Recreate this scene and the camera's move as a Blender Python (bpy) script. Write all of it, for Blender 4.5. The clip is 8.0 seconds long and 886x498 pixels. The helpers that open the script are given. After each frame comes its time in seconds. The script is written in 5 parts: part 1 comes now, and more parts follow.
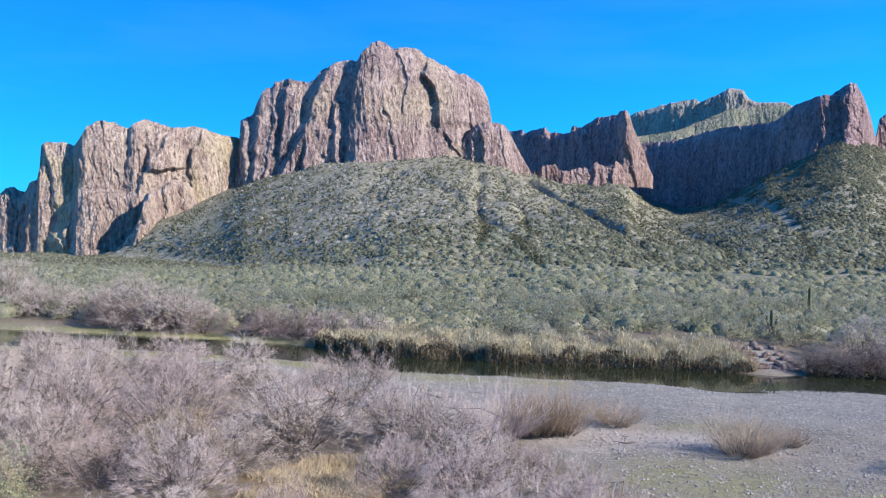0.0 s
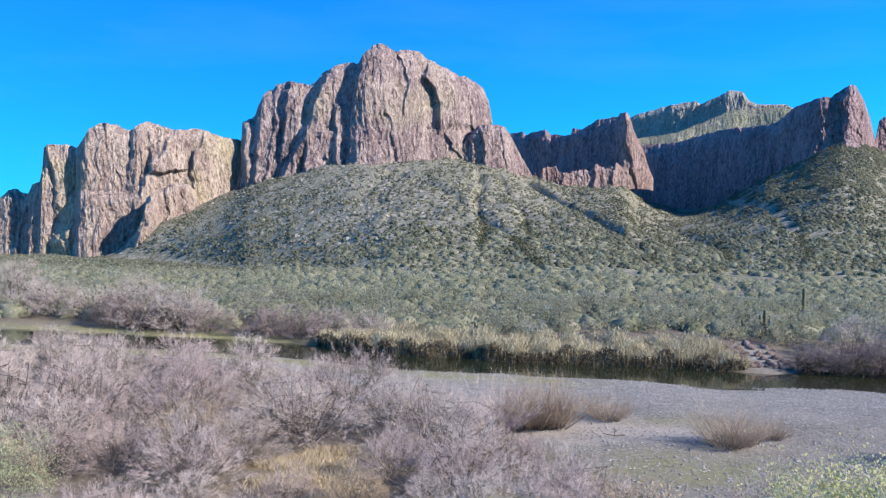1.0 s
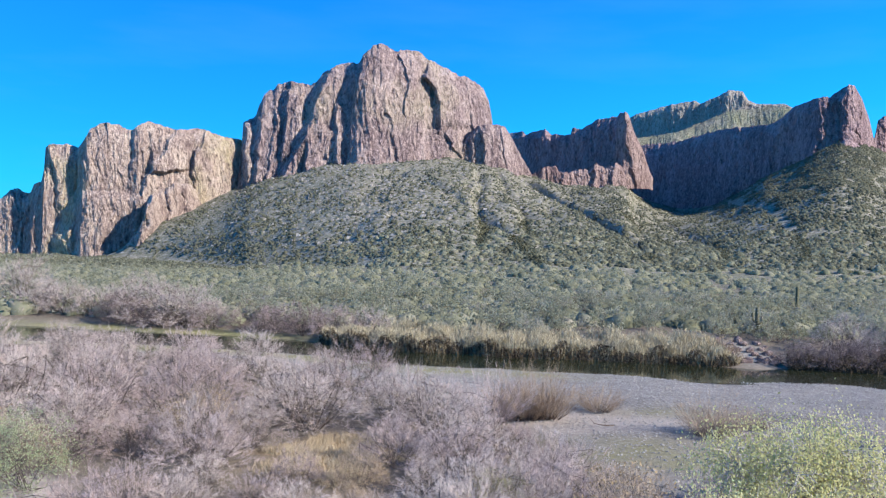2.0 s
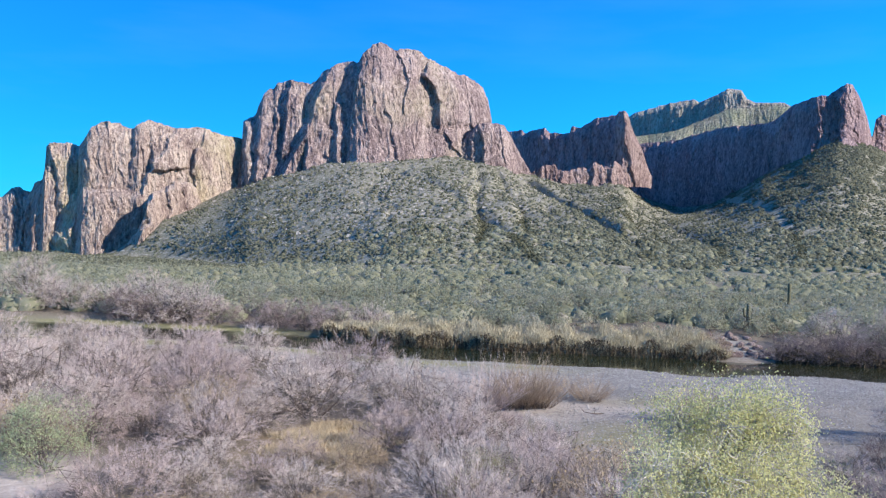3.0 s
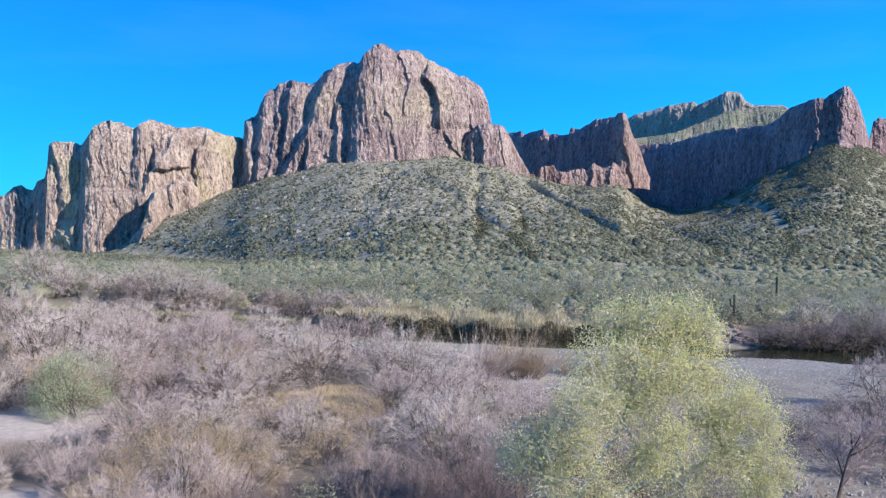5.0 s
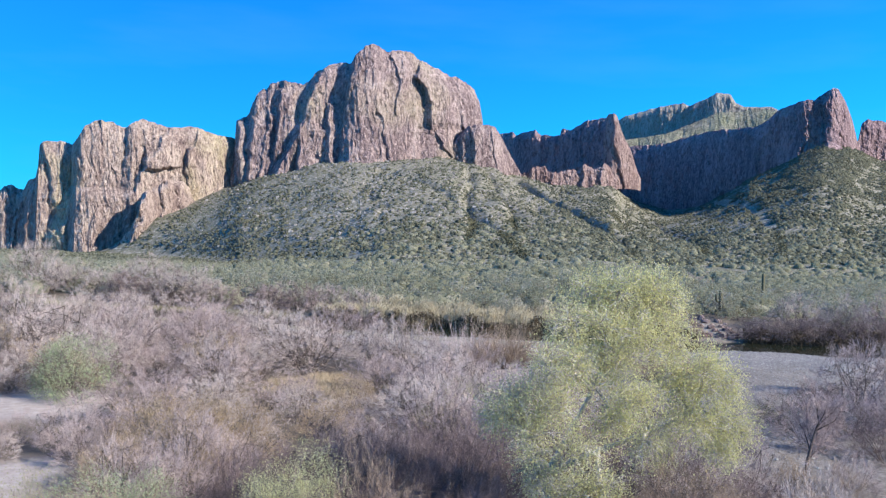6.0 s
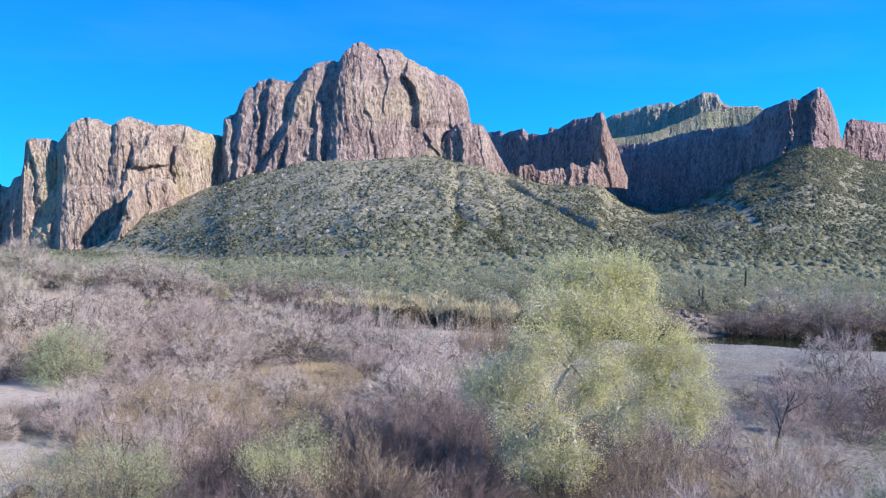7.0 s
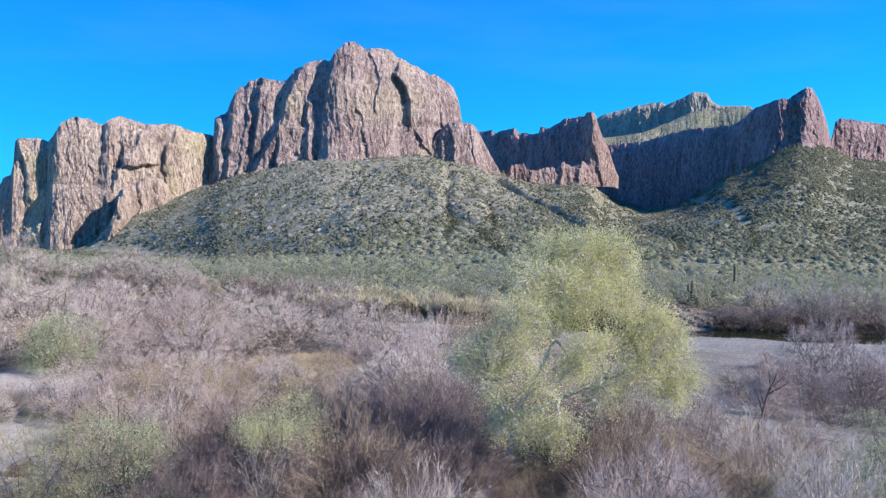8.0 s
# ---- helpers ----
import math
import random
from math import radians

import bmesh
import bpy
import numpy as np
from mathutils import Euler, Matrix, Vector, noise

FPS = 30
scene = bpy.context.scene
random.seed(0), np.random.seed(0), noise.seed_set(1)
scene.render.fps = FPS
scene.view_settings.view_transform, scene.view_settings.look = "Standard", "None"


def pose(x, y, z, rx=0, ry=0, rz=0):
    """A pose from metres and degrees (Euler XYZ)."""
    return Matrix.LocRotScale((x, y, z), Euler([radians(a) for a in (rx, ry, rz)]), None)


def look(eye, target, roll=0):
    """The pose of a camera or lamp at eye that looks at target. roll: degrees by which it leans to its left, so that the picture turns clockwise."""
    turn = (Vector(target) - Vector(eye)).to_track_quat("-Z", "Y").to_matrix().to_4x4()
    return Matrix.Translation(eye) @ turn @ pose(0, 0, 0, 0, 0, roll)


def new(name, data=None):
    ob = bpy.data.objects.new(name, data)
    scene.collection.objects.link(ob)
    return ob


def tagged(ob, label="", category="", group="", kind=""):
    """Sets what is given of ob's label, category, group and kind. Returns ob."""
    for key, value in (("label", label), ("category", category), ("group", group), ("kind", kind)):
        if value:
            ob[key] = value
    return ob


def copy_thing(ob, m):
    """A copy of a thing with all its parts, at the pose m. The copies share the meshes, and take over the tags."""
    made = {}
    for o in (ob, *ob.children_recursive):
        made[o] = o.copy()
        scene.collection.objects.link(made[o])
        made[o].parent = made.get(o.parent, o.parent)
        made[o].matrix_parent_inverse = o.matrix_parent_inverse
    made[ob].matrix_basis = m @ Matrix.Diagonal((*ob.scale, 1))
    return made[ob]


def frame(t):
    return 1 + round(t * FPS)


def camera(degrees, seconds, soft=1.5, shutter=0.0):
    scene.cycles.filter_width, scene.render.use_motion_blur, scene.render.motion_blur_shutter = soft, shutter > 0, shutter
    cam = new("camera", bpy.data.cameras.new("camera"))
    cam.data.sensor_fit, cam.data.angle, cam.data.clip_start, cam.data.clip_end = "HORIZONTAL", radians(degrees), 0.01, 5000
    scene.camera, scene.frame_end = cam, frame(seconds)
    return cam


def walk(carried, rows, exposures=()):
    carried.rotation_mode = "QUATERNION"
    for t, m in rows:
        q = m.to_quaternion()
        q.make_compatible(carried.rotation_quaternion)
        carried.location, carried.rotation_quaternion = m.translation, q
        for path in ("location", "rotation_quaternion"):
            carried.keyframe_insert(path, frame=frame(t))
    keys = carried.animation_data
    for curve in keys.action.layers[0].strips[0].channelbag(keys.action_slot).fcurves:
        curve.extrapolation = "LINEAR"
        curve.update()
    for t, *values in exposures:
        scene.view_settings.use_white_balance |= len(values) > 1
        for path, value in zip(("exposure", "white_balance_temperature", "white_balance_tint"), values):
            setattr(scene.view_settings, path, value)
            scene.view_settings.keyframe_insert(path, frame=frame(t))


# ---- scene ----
# A drone backs away and sinks over a desert river, with cliffs and a talus slope beyond.
cam = camera(56.0, 8.0, soft=1.2)
PATH = [
    (0, (1.504, -10.539, 11.662), (1.427, -8.54, 11.676), 2.3),
    (0.5, (1.665, -11.601, 11.619), (1.586, -9.603, 11.636), 2.3),
    (1, (1.838, -12.804, 11.589), (1.758, -10.806, 11.607), 2.3),
    (1.5, (1.966, -13.991, 11.515), (1.885, -11.993, 11.533), 2.3),
    (3, (2.459, -17.729, 11.288), (2.379, -15.73, 11.301), 2.3),
    (3.5, (2.625, -18.809, 10.935), (2.545, -16.811, 10.948), 2.4),
    (4, (2.775, -19.827, 10.476), (2.694, -17.829, 10.491), 2.5),
    (4.5, (2.918, -20.822, 10.052), (2.836, -18.824, 10.068), 2.5),
    (6, (3.301, -23.523, 8.967), (3.241, -21.524, 8.988), 2.6),
    (6.5, (3.374, -24.24, 8.721), (3.33, -22.24, 8.741), 2.6),
    (7, (3.458, -24.826, 8.542), (3.427, -22.826, 8.561), 2.6),
    (7.5, (3.546, -25.254, 8.268), (3.527, -23.255, 8.288), 2.5),
    (8, (3.601, -25.507, 7.902), (3.59, -23.507, 7.922), 2.5),
]
walk(cam, [(t, look(eye, target, roll)) for t, eye, target, roll in PATH])

# ---- light ----
SUN_WAY = Vector((0.87, -0.42, 0.57)).normalized()
SUN_UP = math.asin(SUN_WAY.z)
SUN_TURN = math.atan2(SUN_WAY.x, SUN_WAY.y)
scene.view_settings.exposure = 1.1

world = bpy.data.worlds.new("world")
scene.world = world
world.use_nodes = True
wn, wl = world.node_tree.nodes, world.node_tree.links
sky = wn.new("ShaderNodeTexSky")
sky.sky_type, sky.sun_disc = "NISHITA", False
sky.sun_elevation, sky.sun_rotation = SUN_UP, -SUN_TURN
sky.air_density, sky.dust_density, sky.ozone_density = 1.0, 0.2, 3.0
tint = wn.new("ShaderNodeMix")
tint.data_type, tint.blend_type = "RGBA", "MULTIPLY"
tint.inputs[0].default_value, tint.inputs[7].default_value = 1.0, (0.035, 0.61, 1.25, 1)
wl.new(sky.outputs[0], tint.inputs[6])
# thin wisps of high cloud
wisp_place, wisp_stretch = wn.new("ShaderNodeTexCoord"), wn.new("ShaderNodeMapping")
wisp_stretch.inputs["Scale"].default_value, wisp_stretch.inputs["Rotation"].default_value = (1.6, 1.6, 9.0), (0.25, 0.15, 0.3)
wl.new(wisp_place.outputs["Generated"], wisp_stretch.inputs["Vector"])
wisp = wn.new("ShaderNodeTexNoise")
wisp.inputs["Scale"].default_value, wisp.inputs["Detail"].default_value = 1.7, 5.0
wl.new(wisp_stretch.outputs[0], wisp.inputs["Vector"])
wisp_much = wn.new("ShaderNodeMapRange")
for i, v in enumerate((0.52, 0.8, 0.0, 0.12)):
    wisp_much.inputs[i + 1].default_value = v
wl.new(wisp.outputs["Fac"], wisp_much.inputs[0])
veil = wn.new("ShaderNodeMix")
veil.data_type = "RGBA"
veil.inputs[7].default_value = (1.3, 3.0, 3.8, 1)
wl.new(wisp_much.outputs[0], veil.inputs[0])
wl.new(tint.outputs[2], veil.inputs[6])
wl.new(veil.outputs[2], wn["Background"].inputs[0])
wn["Background"].inputs[1].default_value = 0.094

sun_data = bpy.data.lights.new("sun", "SUN")
sun_data.energy, sun_data.angle, sun_data.color = 4.7, radians(0.5), (1.0, 0.93, 0.84)
sun = new("sun", sun_data)
sun.matrix_world = look((0, 0, 0), -SUN_WAY)


# ---- materials ----
def material(name, rough=0.9):
    m = bpy.data.materials.new(name)
    m.use_nodes = True
    n, l = m.node_tree.nodes, m.node_tree.links
    b = n["Principled BSDF"]
    b.inputs["Roughness"].default_value = rough
    b.inputs["Specular IOR Level"].default_value = 0.2
    return m, n, l, b


def noise_node(n, l, scale, detail=6.0, rough=0.6, vec=None, dist=0.0):
    t = n.new("ShaderNodeTexNoise")
    t.inputs["Scale"].default_value, t.inputs["Detail"].default_value = scale, detail
    t.inputs["Roughness"].default_value, t.inputs["Distortion"].default_value = rough, dist
    if vec is not None:
        l.new(vec, t.inputs["Vector"])
    return t.outputs["Fac"]


def ramp_node(n, l, fac, stops):
    r = n.new("ShaderNodeValToRGB")
    while len(r.color_ramp.elements) < len(stops):
        r.color_ramp.elements.new(0.5)
    for e, (p, c) in zip(r.color_ramp.elements, stops):
        e.position, e.color = p, (*c, 1)
    l.new(fac, r.inputs[0])
    return r.outputs[0]


def mix_node(n, l, fac, a, b, mode="MIX"):
    m = n.new("ShaderNodeMix")
    m.data_type, m.blend_type = "RGBA", mode
    for sock, v in ((m.inputs[0], fac), (m.inputs[6], a), (m.inputs[7], b)):
        if isinstance(v, (int, float)):
            sock.default_value = v
        elif isinstance(v, tuple):
            sock.default_value = (*v, 1)
        else:
            l.new(v, sock)
    return m.outputs[2]


def range_node(n, l, v, a, b, c=0.0, d=1.0):
    r = n.new("ShaderNodeMapRange")
    for i, x in enumerate((a, b, c, d)):
        r.inputs[i + 1].default_value = x
    l.new(v, r.inputs[0])
    return r.outputs[0]


def bump_node(n, l, b, h, strength, distance):
    k = n.new("ShaderNodeBump")
    k.inputs["Strength"].default_value, k.inputs["Distance"].default_value = strength, distance
    l.new(h, k.inputs["Height"])
    l.new(k.outputs[0], b.inputs["Normal"])


def where_node(n, l, sx=1.0, sy=1.0, sz=1.0):
    g, m = n.new("ShaderNodeNewGeometry"), n.new("ShaderNodeMapping")
    m.inputs["Scale"].default_value = (sx, sy, sz)
    l.new(g.outputs["Position"], m.inputs["Vector"])
    return m.outputs[0]


def rock_material(name, low, mid, high, lichen, lichen_cut):
    m, n, l, b = material(name, 0.92)
    streak = noise_node(n, l, 0.07, 8, 0.65, where_node(n, l, 1, 1, 0.22), 0.5)
    blotch = noise_node(n, l, 0.018, 5, 0.55, where_node(n, l, 1, 1, 0.7))
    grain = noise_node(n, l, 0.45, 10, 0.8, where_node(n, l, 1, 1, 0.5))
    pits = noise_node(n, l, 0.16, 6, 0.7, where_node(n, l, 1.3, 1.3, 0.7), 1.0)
    col = ramp_node(n, l, streak, [(0.32, low), (0.5, mid), (0.66, high)])
    col = mix_node(n, l, range_node(n, l, blotch, lichen_cut, lichen_cut + 0.16, 0, 0.75), col, lichen)
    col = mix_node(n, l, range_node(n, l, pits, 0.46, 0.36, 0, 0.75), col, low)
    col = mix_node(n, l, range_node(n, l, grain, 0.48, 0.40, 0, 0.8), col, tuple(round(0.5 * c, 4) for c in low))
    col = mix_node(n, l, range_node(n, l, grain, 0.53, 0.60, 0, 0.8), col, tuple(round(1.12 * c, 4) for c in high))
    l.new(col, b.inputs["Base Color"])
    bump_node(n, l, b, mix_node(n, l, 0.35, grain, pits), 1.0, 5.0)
    return m


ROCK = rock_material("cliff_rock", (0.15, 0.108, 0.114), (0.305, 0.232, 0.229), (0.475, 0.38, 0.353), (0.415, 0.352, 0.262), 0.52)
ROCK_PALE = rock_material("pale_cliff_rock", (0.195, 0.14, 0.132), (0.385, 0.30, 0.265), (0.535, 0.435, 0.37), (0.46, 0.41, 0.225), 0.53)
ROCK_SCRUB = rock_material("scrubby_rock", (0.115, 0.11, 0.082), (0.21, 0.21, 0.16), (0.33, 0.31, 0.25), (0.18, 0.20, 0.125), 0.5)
# brown rock with a purple tint painted in for shade and haze
ROCK_DARK = rock_material("shade_tinted_cliff_rock", (0.15, 0.10, 0.112), (0.275, 0.192, 0.205), (0.38, 0.285, 0.29), (0.295, 0.235, 0.21), 0.66)
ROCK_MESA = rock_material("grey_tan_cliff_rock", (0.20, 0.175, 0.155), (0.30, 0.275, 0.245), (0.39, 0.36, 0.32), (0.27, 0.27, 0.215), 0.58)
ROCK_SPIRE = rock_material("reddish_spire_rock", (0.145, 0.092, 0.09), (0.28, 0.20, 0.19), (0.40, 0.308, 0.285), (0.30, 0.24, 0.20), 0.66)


def ground_material():
    m, n, l, b = material("ground_soil", 0.95)
    z = n.new("ShaderNodeVertexColor")
    z.layer_name = "zone"
    s = n.new("ShaderNodeSeparateColor")
    l.new(z.outputs[0], s.inputs[0])
    p = where_node(n, l)
    big, fine = noise_node(n, l, 0.12, 6, 0.6, p), noise_node(n, l, 2.2, 8, 0.75, p)
    cob = n.new("ShaderNodeTexVoronoi")
    cob.inputs["Scale"].default_value = 6.5
    l.new(p, cob.inputs["Vector"])
    # soil colour is lowered overall, standing in for shade beneath the bushes
    soil = ramp_node(n, l, fine, [(0.3, (0.06, 0.046, 0.036)), (0.5, (0.115, 0.092, 0.072)), (0.7, (0.20, 0.17, 0.138))])
    soil = mix_node(n, l, range_node(n, l, big, 0.4, 0.65), soil, (0.16, 0.132, 0.096))
    coarse = noise_node(n, l, 3.6, 6, 0.8, p)
    gravel = ramp_node(n, l, coarse, [(0.40, (0.035, 0.033, 0.031)), (0.5, (0.14, 0.13, 0.123)), (0.60, (0.36, 0.336, 0.317))])
    gravel = mix_node(n, l, 0.45, gravel, ramp_node(n, l, cob.outputs["Color"], [(0.0, (0.06, 0.056, 0.053)), (1.0, (0.34, 0.318, 0.30))]))
    gravel = mix_node(n, l, range_node(n, l, big, 0.42, 0.62, 0, 0.4), gravel, (0.27, 0.245, 0.215))
    wrack = noise_node(n, l, 0.5, 5, 0.65, where_node(n, l, 0.25, 1.6, 1), 0.6)
    gravel = mix_node(n, l, range_node(n, l, wrack, 0.60, 0.68, 0, 0.75), gravel, (0.075, 0.066, 0.055))
    grass = ramp_node(n, l, fine, [(0.3, (0.10, 0.095, 0.045)), (0.6, (0.23, 0.215, 0.10)), (0.75, (0.33, 0.31, 0.17))])
    dry = ramp_node(n, l, fine, [(0.3, (0.136, 0.0868, 0.0434)), (0.55, (0.26, 0.18, 0.093)), (0.75, (0.347, 0.267, 0.161))])
    talus = ramp_node(n, l, noise_node(n, l, 0.5, 8, 0.75, p), [(0.34, (0.075, 0.075, 0.055)), (0.5, (0.178, 0.168, 0.132)), (0.64, (0.37, 0.335, 0.28))])
    mottle = noise_node(n, l, 0.45, 4, 0.6, p)
    talus = mix_node(n, l, range_node(n, l, mottle, 0.49, 0.58, 0, 0.75), talus, (0.12, 0.122, 0.075))
    sand = ramp_node(n, l, fine, [(0.3, (0.26, 0.22, 0.195)), (0.6, (0.40, 0.35, 0.315)), (0.75, (0.48, 0.43, 0.39))])
    split = n.new("ShaderNodeSeparateXYZ")
    l.new(p, split.inputs[0])
    talus = mix_node(n, l, range_node(n, l, split.outputs["Y"], 80, 100), sand, talus)
    col = mix_node(n, l, s.outputs[0], soil, gravel)
    col = mix_node(n, l, s.outputs[1], col, grass)
    col = mix_node(n, l, s.outputs[2], col, talus)
    col = mix_node(n, l, z.outputs["Alpha"], dry, col)
    l.new(col, b.inputs["Base Color"])
    bump_node(n, l, b, fine, 0.7, 0.12)
    return m


GROUND = ground_material()


def water_material():
    m, n, l, b = material("river_water", 0.06)
    b.inputs["Base Color"].default_value = (0.018, 0.022, 0.012, 1)
    b.inputs["IOR"].default_value, b.inputs["Specular IOR Level"].default_value = 1.33, 0.5
    h = noise_node(n, l, 1.6, 4, 0.6, where_node(n, l, 1, 2.2, 1), 0.6)
    bump_node(n, l, b, h, 0.08, 0.02)
    return m


WATER = water_material()


def plant_material(name, stops, rough=0.8, through_light=0.0, scale=0.8):
    """Colour by piece and by plant, and a slow change over the plant."""
    m, n, l, b = material(name, rough)
    g = n.new("ShaderNodeNewGeometry")
    oi = n.new("ShaderNodeObjectInfo")
    slow = noise_node(n, l, scale, 3, 0.5, where_node(n, l))
    v = n.new("ShaderNodeMath")
    v.operation = "MULTIPLY_ADD"
    l.new(g.outputs["Random Per Island"], v.inputs[0])
    v.inputs[1].default_value = 0.3
    l.new(range_node(n, l, slow, 0.3, 0.7, 0.0, 0.35), v.inputs[2])
    w = n.new("ShaderNodeMath")
    w.operation = "MULTIPLY_ADD"
    l.new(oi.outputs["Random"], w.inputs[0])
    w.inputs[1].default_value = 0.32
    l.new(v.outputs[0], w.inputs[2])
    col = ramp_node(n, l, w.outputs[0], stops)
    l.new(col, b.inputs["Base Color"])
    if through_light:
        tr, mx = n.new("ShaderNodeBsdfTranslucent"), n.new("ShaderNodeMixShader")
        mx.inputs[0].default_value = through_light
        l.new(col, tr.inputs[0])
        l.new(b.outputs[0], mx.inputs[1])
        l.new(tr.outputs[0], mx.inputs[2])
        l.new(mx.outputs[0], n["Material Output"].inputs[0])
    return m


TWIG_GREY = plant_material("grey_twigs", [(0.0, (0.225, 0.183, 0.168)), (0.5, (0.435, 0.367, 0.34)), (1.0, (0.60, 0.53, 0.495))])
TWIG_MAUVE = plant_material("mauve_twigs", [(0.0, (0.19, 0.14, 0.133)), (0.5, (0.385, 0.31, 0.297)), (1.0, (0.56, 0.475, 0.46))])
TWIG_TAN = plant_material("tan_twigs", [(0.0, (0.171, 0.121, 0.088)), (0.5, (0.341, 0.264, 0.198)), (1.0, (0.495, 0.407, 0.308))])
TWIG_BROWN = plant_material("brown_twigs", [(0.0, (0.12, 0.085, 0.065)), (0.5, (0.25, 0.19, 0.15)), (1.0, (0.40, 0.32, 0.255))])
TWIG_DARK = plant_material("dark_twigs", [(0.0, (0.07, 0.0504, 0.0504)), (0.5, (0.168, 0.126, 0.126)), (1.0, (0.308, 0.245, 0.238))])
BARK = plant_material("dark_bark", [(0.0, (0.0372, 0.0298, 0.026)), (0.6, (0.104, 0.0818, 0.0744)), (1.0, (0.179, 0.149, 0.134))])
BARK_PALE = plant_material("pale_bark", [(0.0, (0.207, 0.19, 0.172)), (0.6, (0.437, 0.408, 0.374)), (1.0, (0.62, 0.586, 0.54))])
LEAF_YELLOW = plant_material("yellow_green_leaves", [(0.0, (0.37, 0.37, 0.155)), (0.5, (0.54, 0.525, 0.26)), (1.0, (0.70, 0.665, 0.40))], 0.6, 0.55, 0.5)
# grey-green leaves, colour lifted to make up for light lost in crown shade
LEAF_GREY = plant_material("grey_green_leaves", [(0.0, (0.42, 0.42, 0.24)), (0.5, (0.60, 0.59, 0.37)), (1.0, (0.74, 0.71, 0.50))], 0.7, 0.7)
LEAF_SAGE = plant_material("sage_green_leaves", [(0.0, (0.169, 0.208, 0.111)), (0.5, (0.305, 0.358, 0.195)), (1.0, (0.468, 0.507, 0.305))], 0.75, 0.4)
LEAF_LIME = plant_material("yellowish_sage_leaves", [(0.0, (0.19, 0.19, 0.085)), (0.5, (0.32, 0.325, 0.155)), (1.0, (0.45, 0.44, 0.24))], 0.75, 0.4)
LEAF_GREEN = plant_material("dark_olive_leaves", [(0.0, (0.04, 0.04, 0.025)), (0.5, (0.10, 0.10, 0.06)), (1.0, (0.17, 0.165, 0.105))], 0.7, 0.2)
LEAF_BROWN = plant_material("dry_brown_leaves", [(0.0, (0.19, 0.135, 0.075)), (0.5, (0.36, 0.275, 0.165)), (1.0, (0.52, 0.42, 0.27))], 0.8, 0.3)
SCRUB = plant_material("slope_scrub", [(0.0, (0.075, 0.078, 0.053)), (0.45, (0.152, 0.155, 0.108)), (0.8, (0.235, 0.232, 0.17)), (1.0, (0.34, 0.32, 0.25))], 0.85, 0.4, 0.05)
SCRUB_PLAIN = plant_material("plain_scrub", [(0.0, (0.13, 0.132, 0.085)), (0.35, (0.24, 0.248, 0.165)), (0.6, (0.325, 0.325, 0.24)), (0.8, (0.39, 0.36, 0.315)), (1.0, (0.48, 0.435, 0.40))], 0.85, 0.5, 0.22)
REED = plant_material("dry_reeds", [(0.0, (0.16, 0.135, 0.09)), (0.5, (0.36, 0.315, 0.215)), (1.0, (0.54, 0.48, 0.345))], 0.8, 0.2)
# near-black litter colour stands in for self-shade low on the reed front
REED_LOW = plant_material("shade_dark_reeds", [(0.0, (0.035, 0.025, 0.016)), (0.6, (0.085, 0.062, 0.04)), (1.0, (0.21, 0.17, 0.12))], 0.8, 0.0)
GRASS_DRY = plant_material("orange_dry_grass", [(0.0, (0.27, 0.205, 0.13)), (0.5, (0.46, 0.385, 0.27)), (1.0, (0.57, 0.50, 0.38))], 0.8, 0.25)
GRASS_GREEN = plant_material("yellow_green_grass", [(0.0, (0.119, 0.119, 0.0372)), (0.5, (0.246, 0.246, 0.0818)), (1.0, (0.372, 0.358, 0.149))], 0.8, 0.25)
STONE = plant_material("river_stone", [(0.0, (0.07, 0.065, 0.061)), (0.5, (0.20, 0.187, 0.176)), (1.0, (0.41, 0.388, 0.362))], 0.85)
CACTUS = plant_material("saguaro_skin", [(0.0, (0.062, 0.0589, 0.0341)), (1.0, (0.13, 0.124, 0.0744))], 0.7)


# ---- array helpers ----
def hash01(*ints):
    h = np.zeros_like(ints[0], dtype=np.uint64)
    for i, k in zip(ints, (374761393, 668265263, 2147483647, 3266489917)):
        h = (h ^ (i.astype(np.int64).astype(np.uint64) * np.uint64(k))) * np.uint64(11400714819323198485)
        h ^= h >> np.uint64(29)
    return (h >> np.uint64(40)).astype(np.float64) / float(1 << 24)


def value_noise(x, y, z=None, seed=0):
    """Smooth noise between -1 and 1."""
    z = np.zeros_like(x) if z is None else z
    ix, iy, iz = np.floor(x), np.floor(y), np.floor(z)
    fx, fy, fz = x - ix, y - iy, z - iz
    fx, fy, fz = (f * f * f * (f * (f * 6 - 15) + 10) for f in (fx, fy, fz))
    s = np.full_like(ix, seed)
    total = 0
    for a in (0, 1):
        for b in (0, 1):
            for c in (0, 1):
                w = (fx if a else 1 - fx) * (fy if b else 1 - fy) * (fz if c else 1 - fz)
                total = total + w * hash01(ix + a, iy + b, iz + c, s)
    return total * 2 - 1


def fbm(x, y, z=None, octaves=4, seed=0, gain=0.5):
    total, amp, k = 0, 1.0, 1.0
    for o in range(octaves):
        total = total + amp * value_noise(x * k, y * k, None if z is None else z * k, seed + o)
        amp, k = amp * gain, k * 2.03
    return total


def ridged(x, y, z=None, octaves=4, seed=0, gain=0.5):
    total, amp, k = 0, 1.0, 1.0
    for o in range(octaves):
        total = total + amp * (1 - 2 * np.abs(value_noise(x * k, y * k, None if z is None else z * k, seed + o)))
        amp, k = amp * gain, k * 2.07
    return total


def smooth(a, b, x):
    t = np.clip((x - a) / (b - a), 0, 1)
    return t * t * (3 - 2 * t)


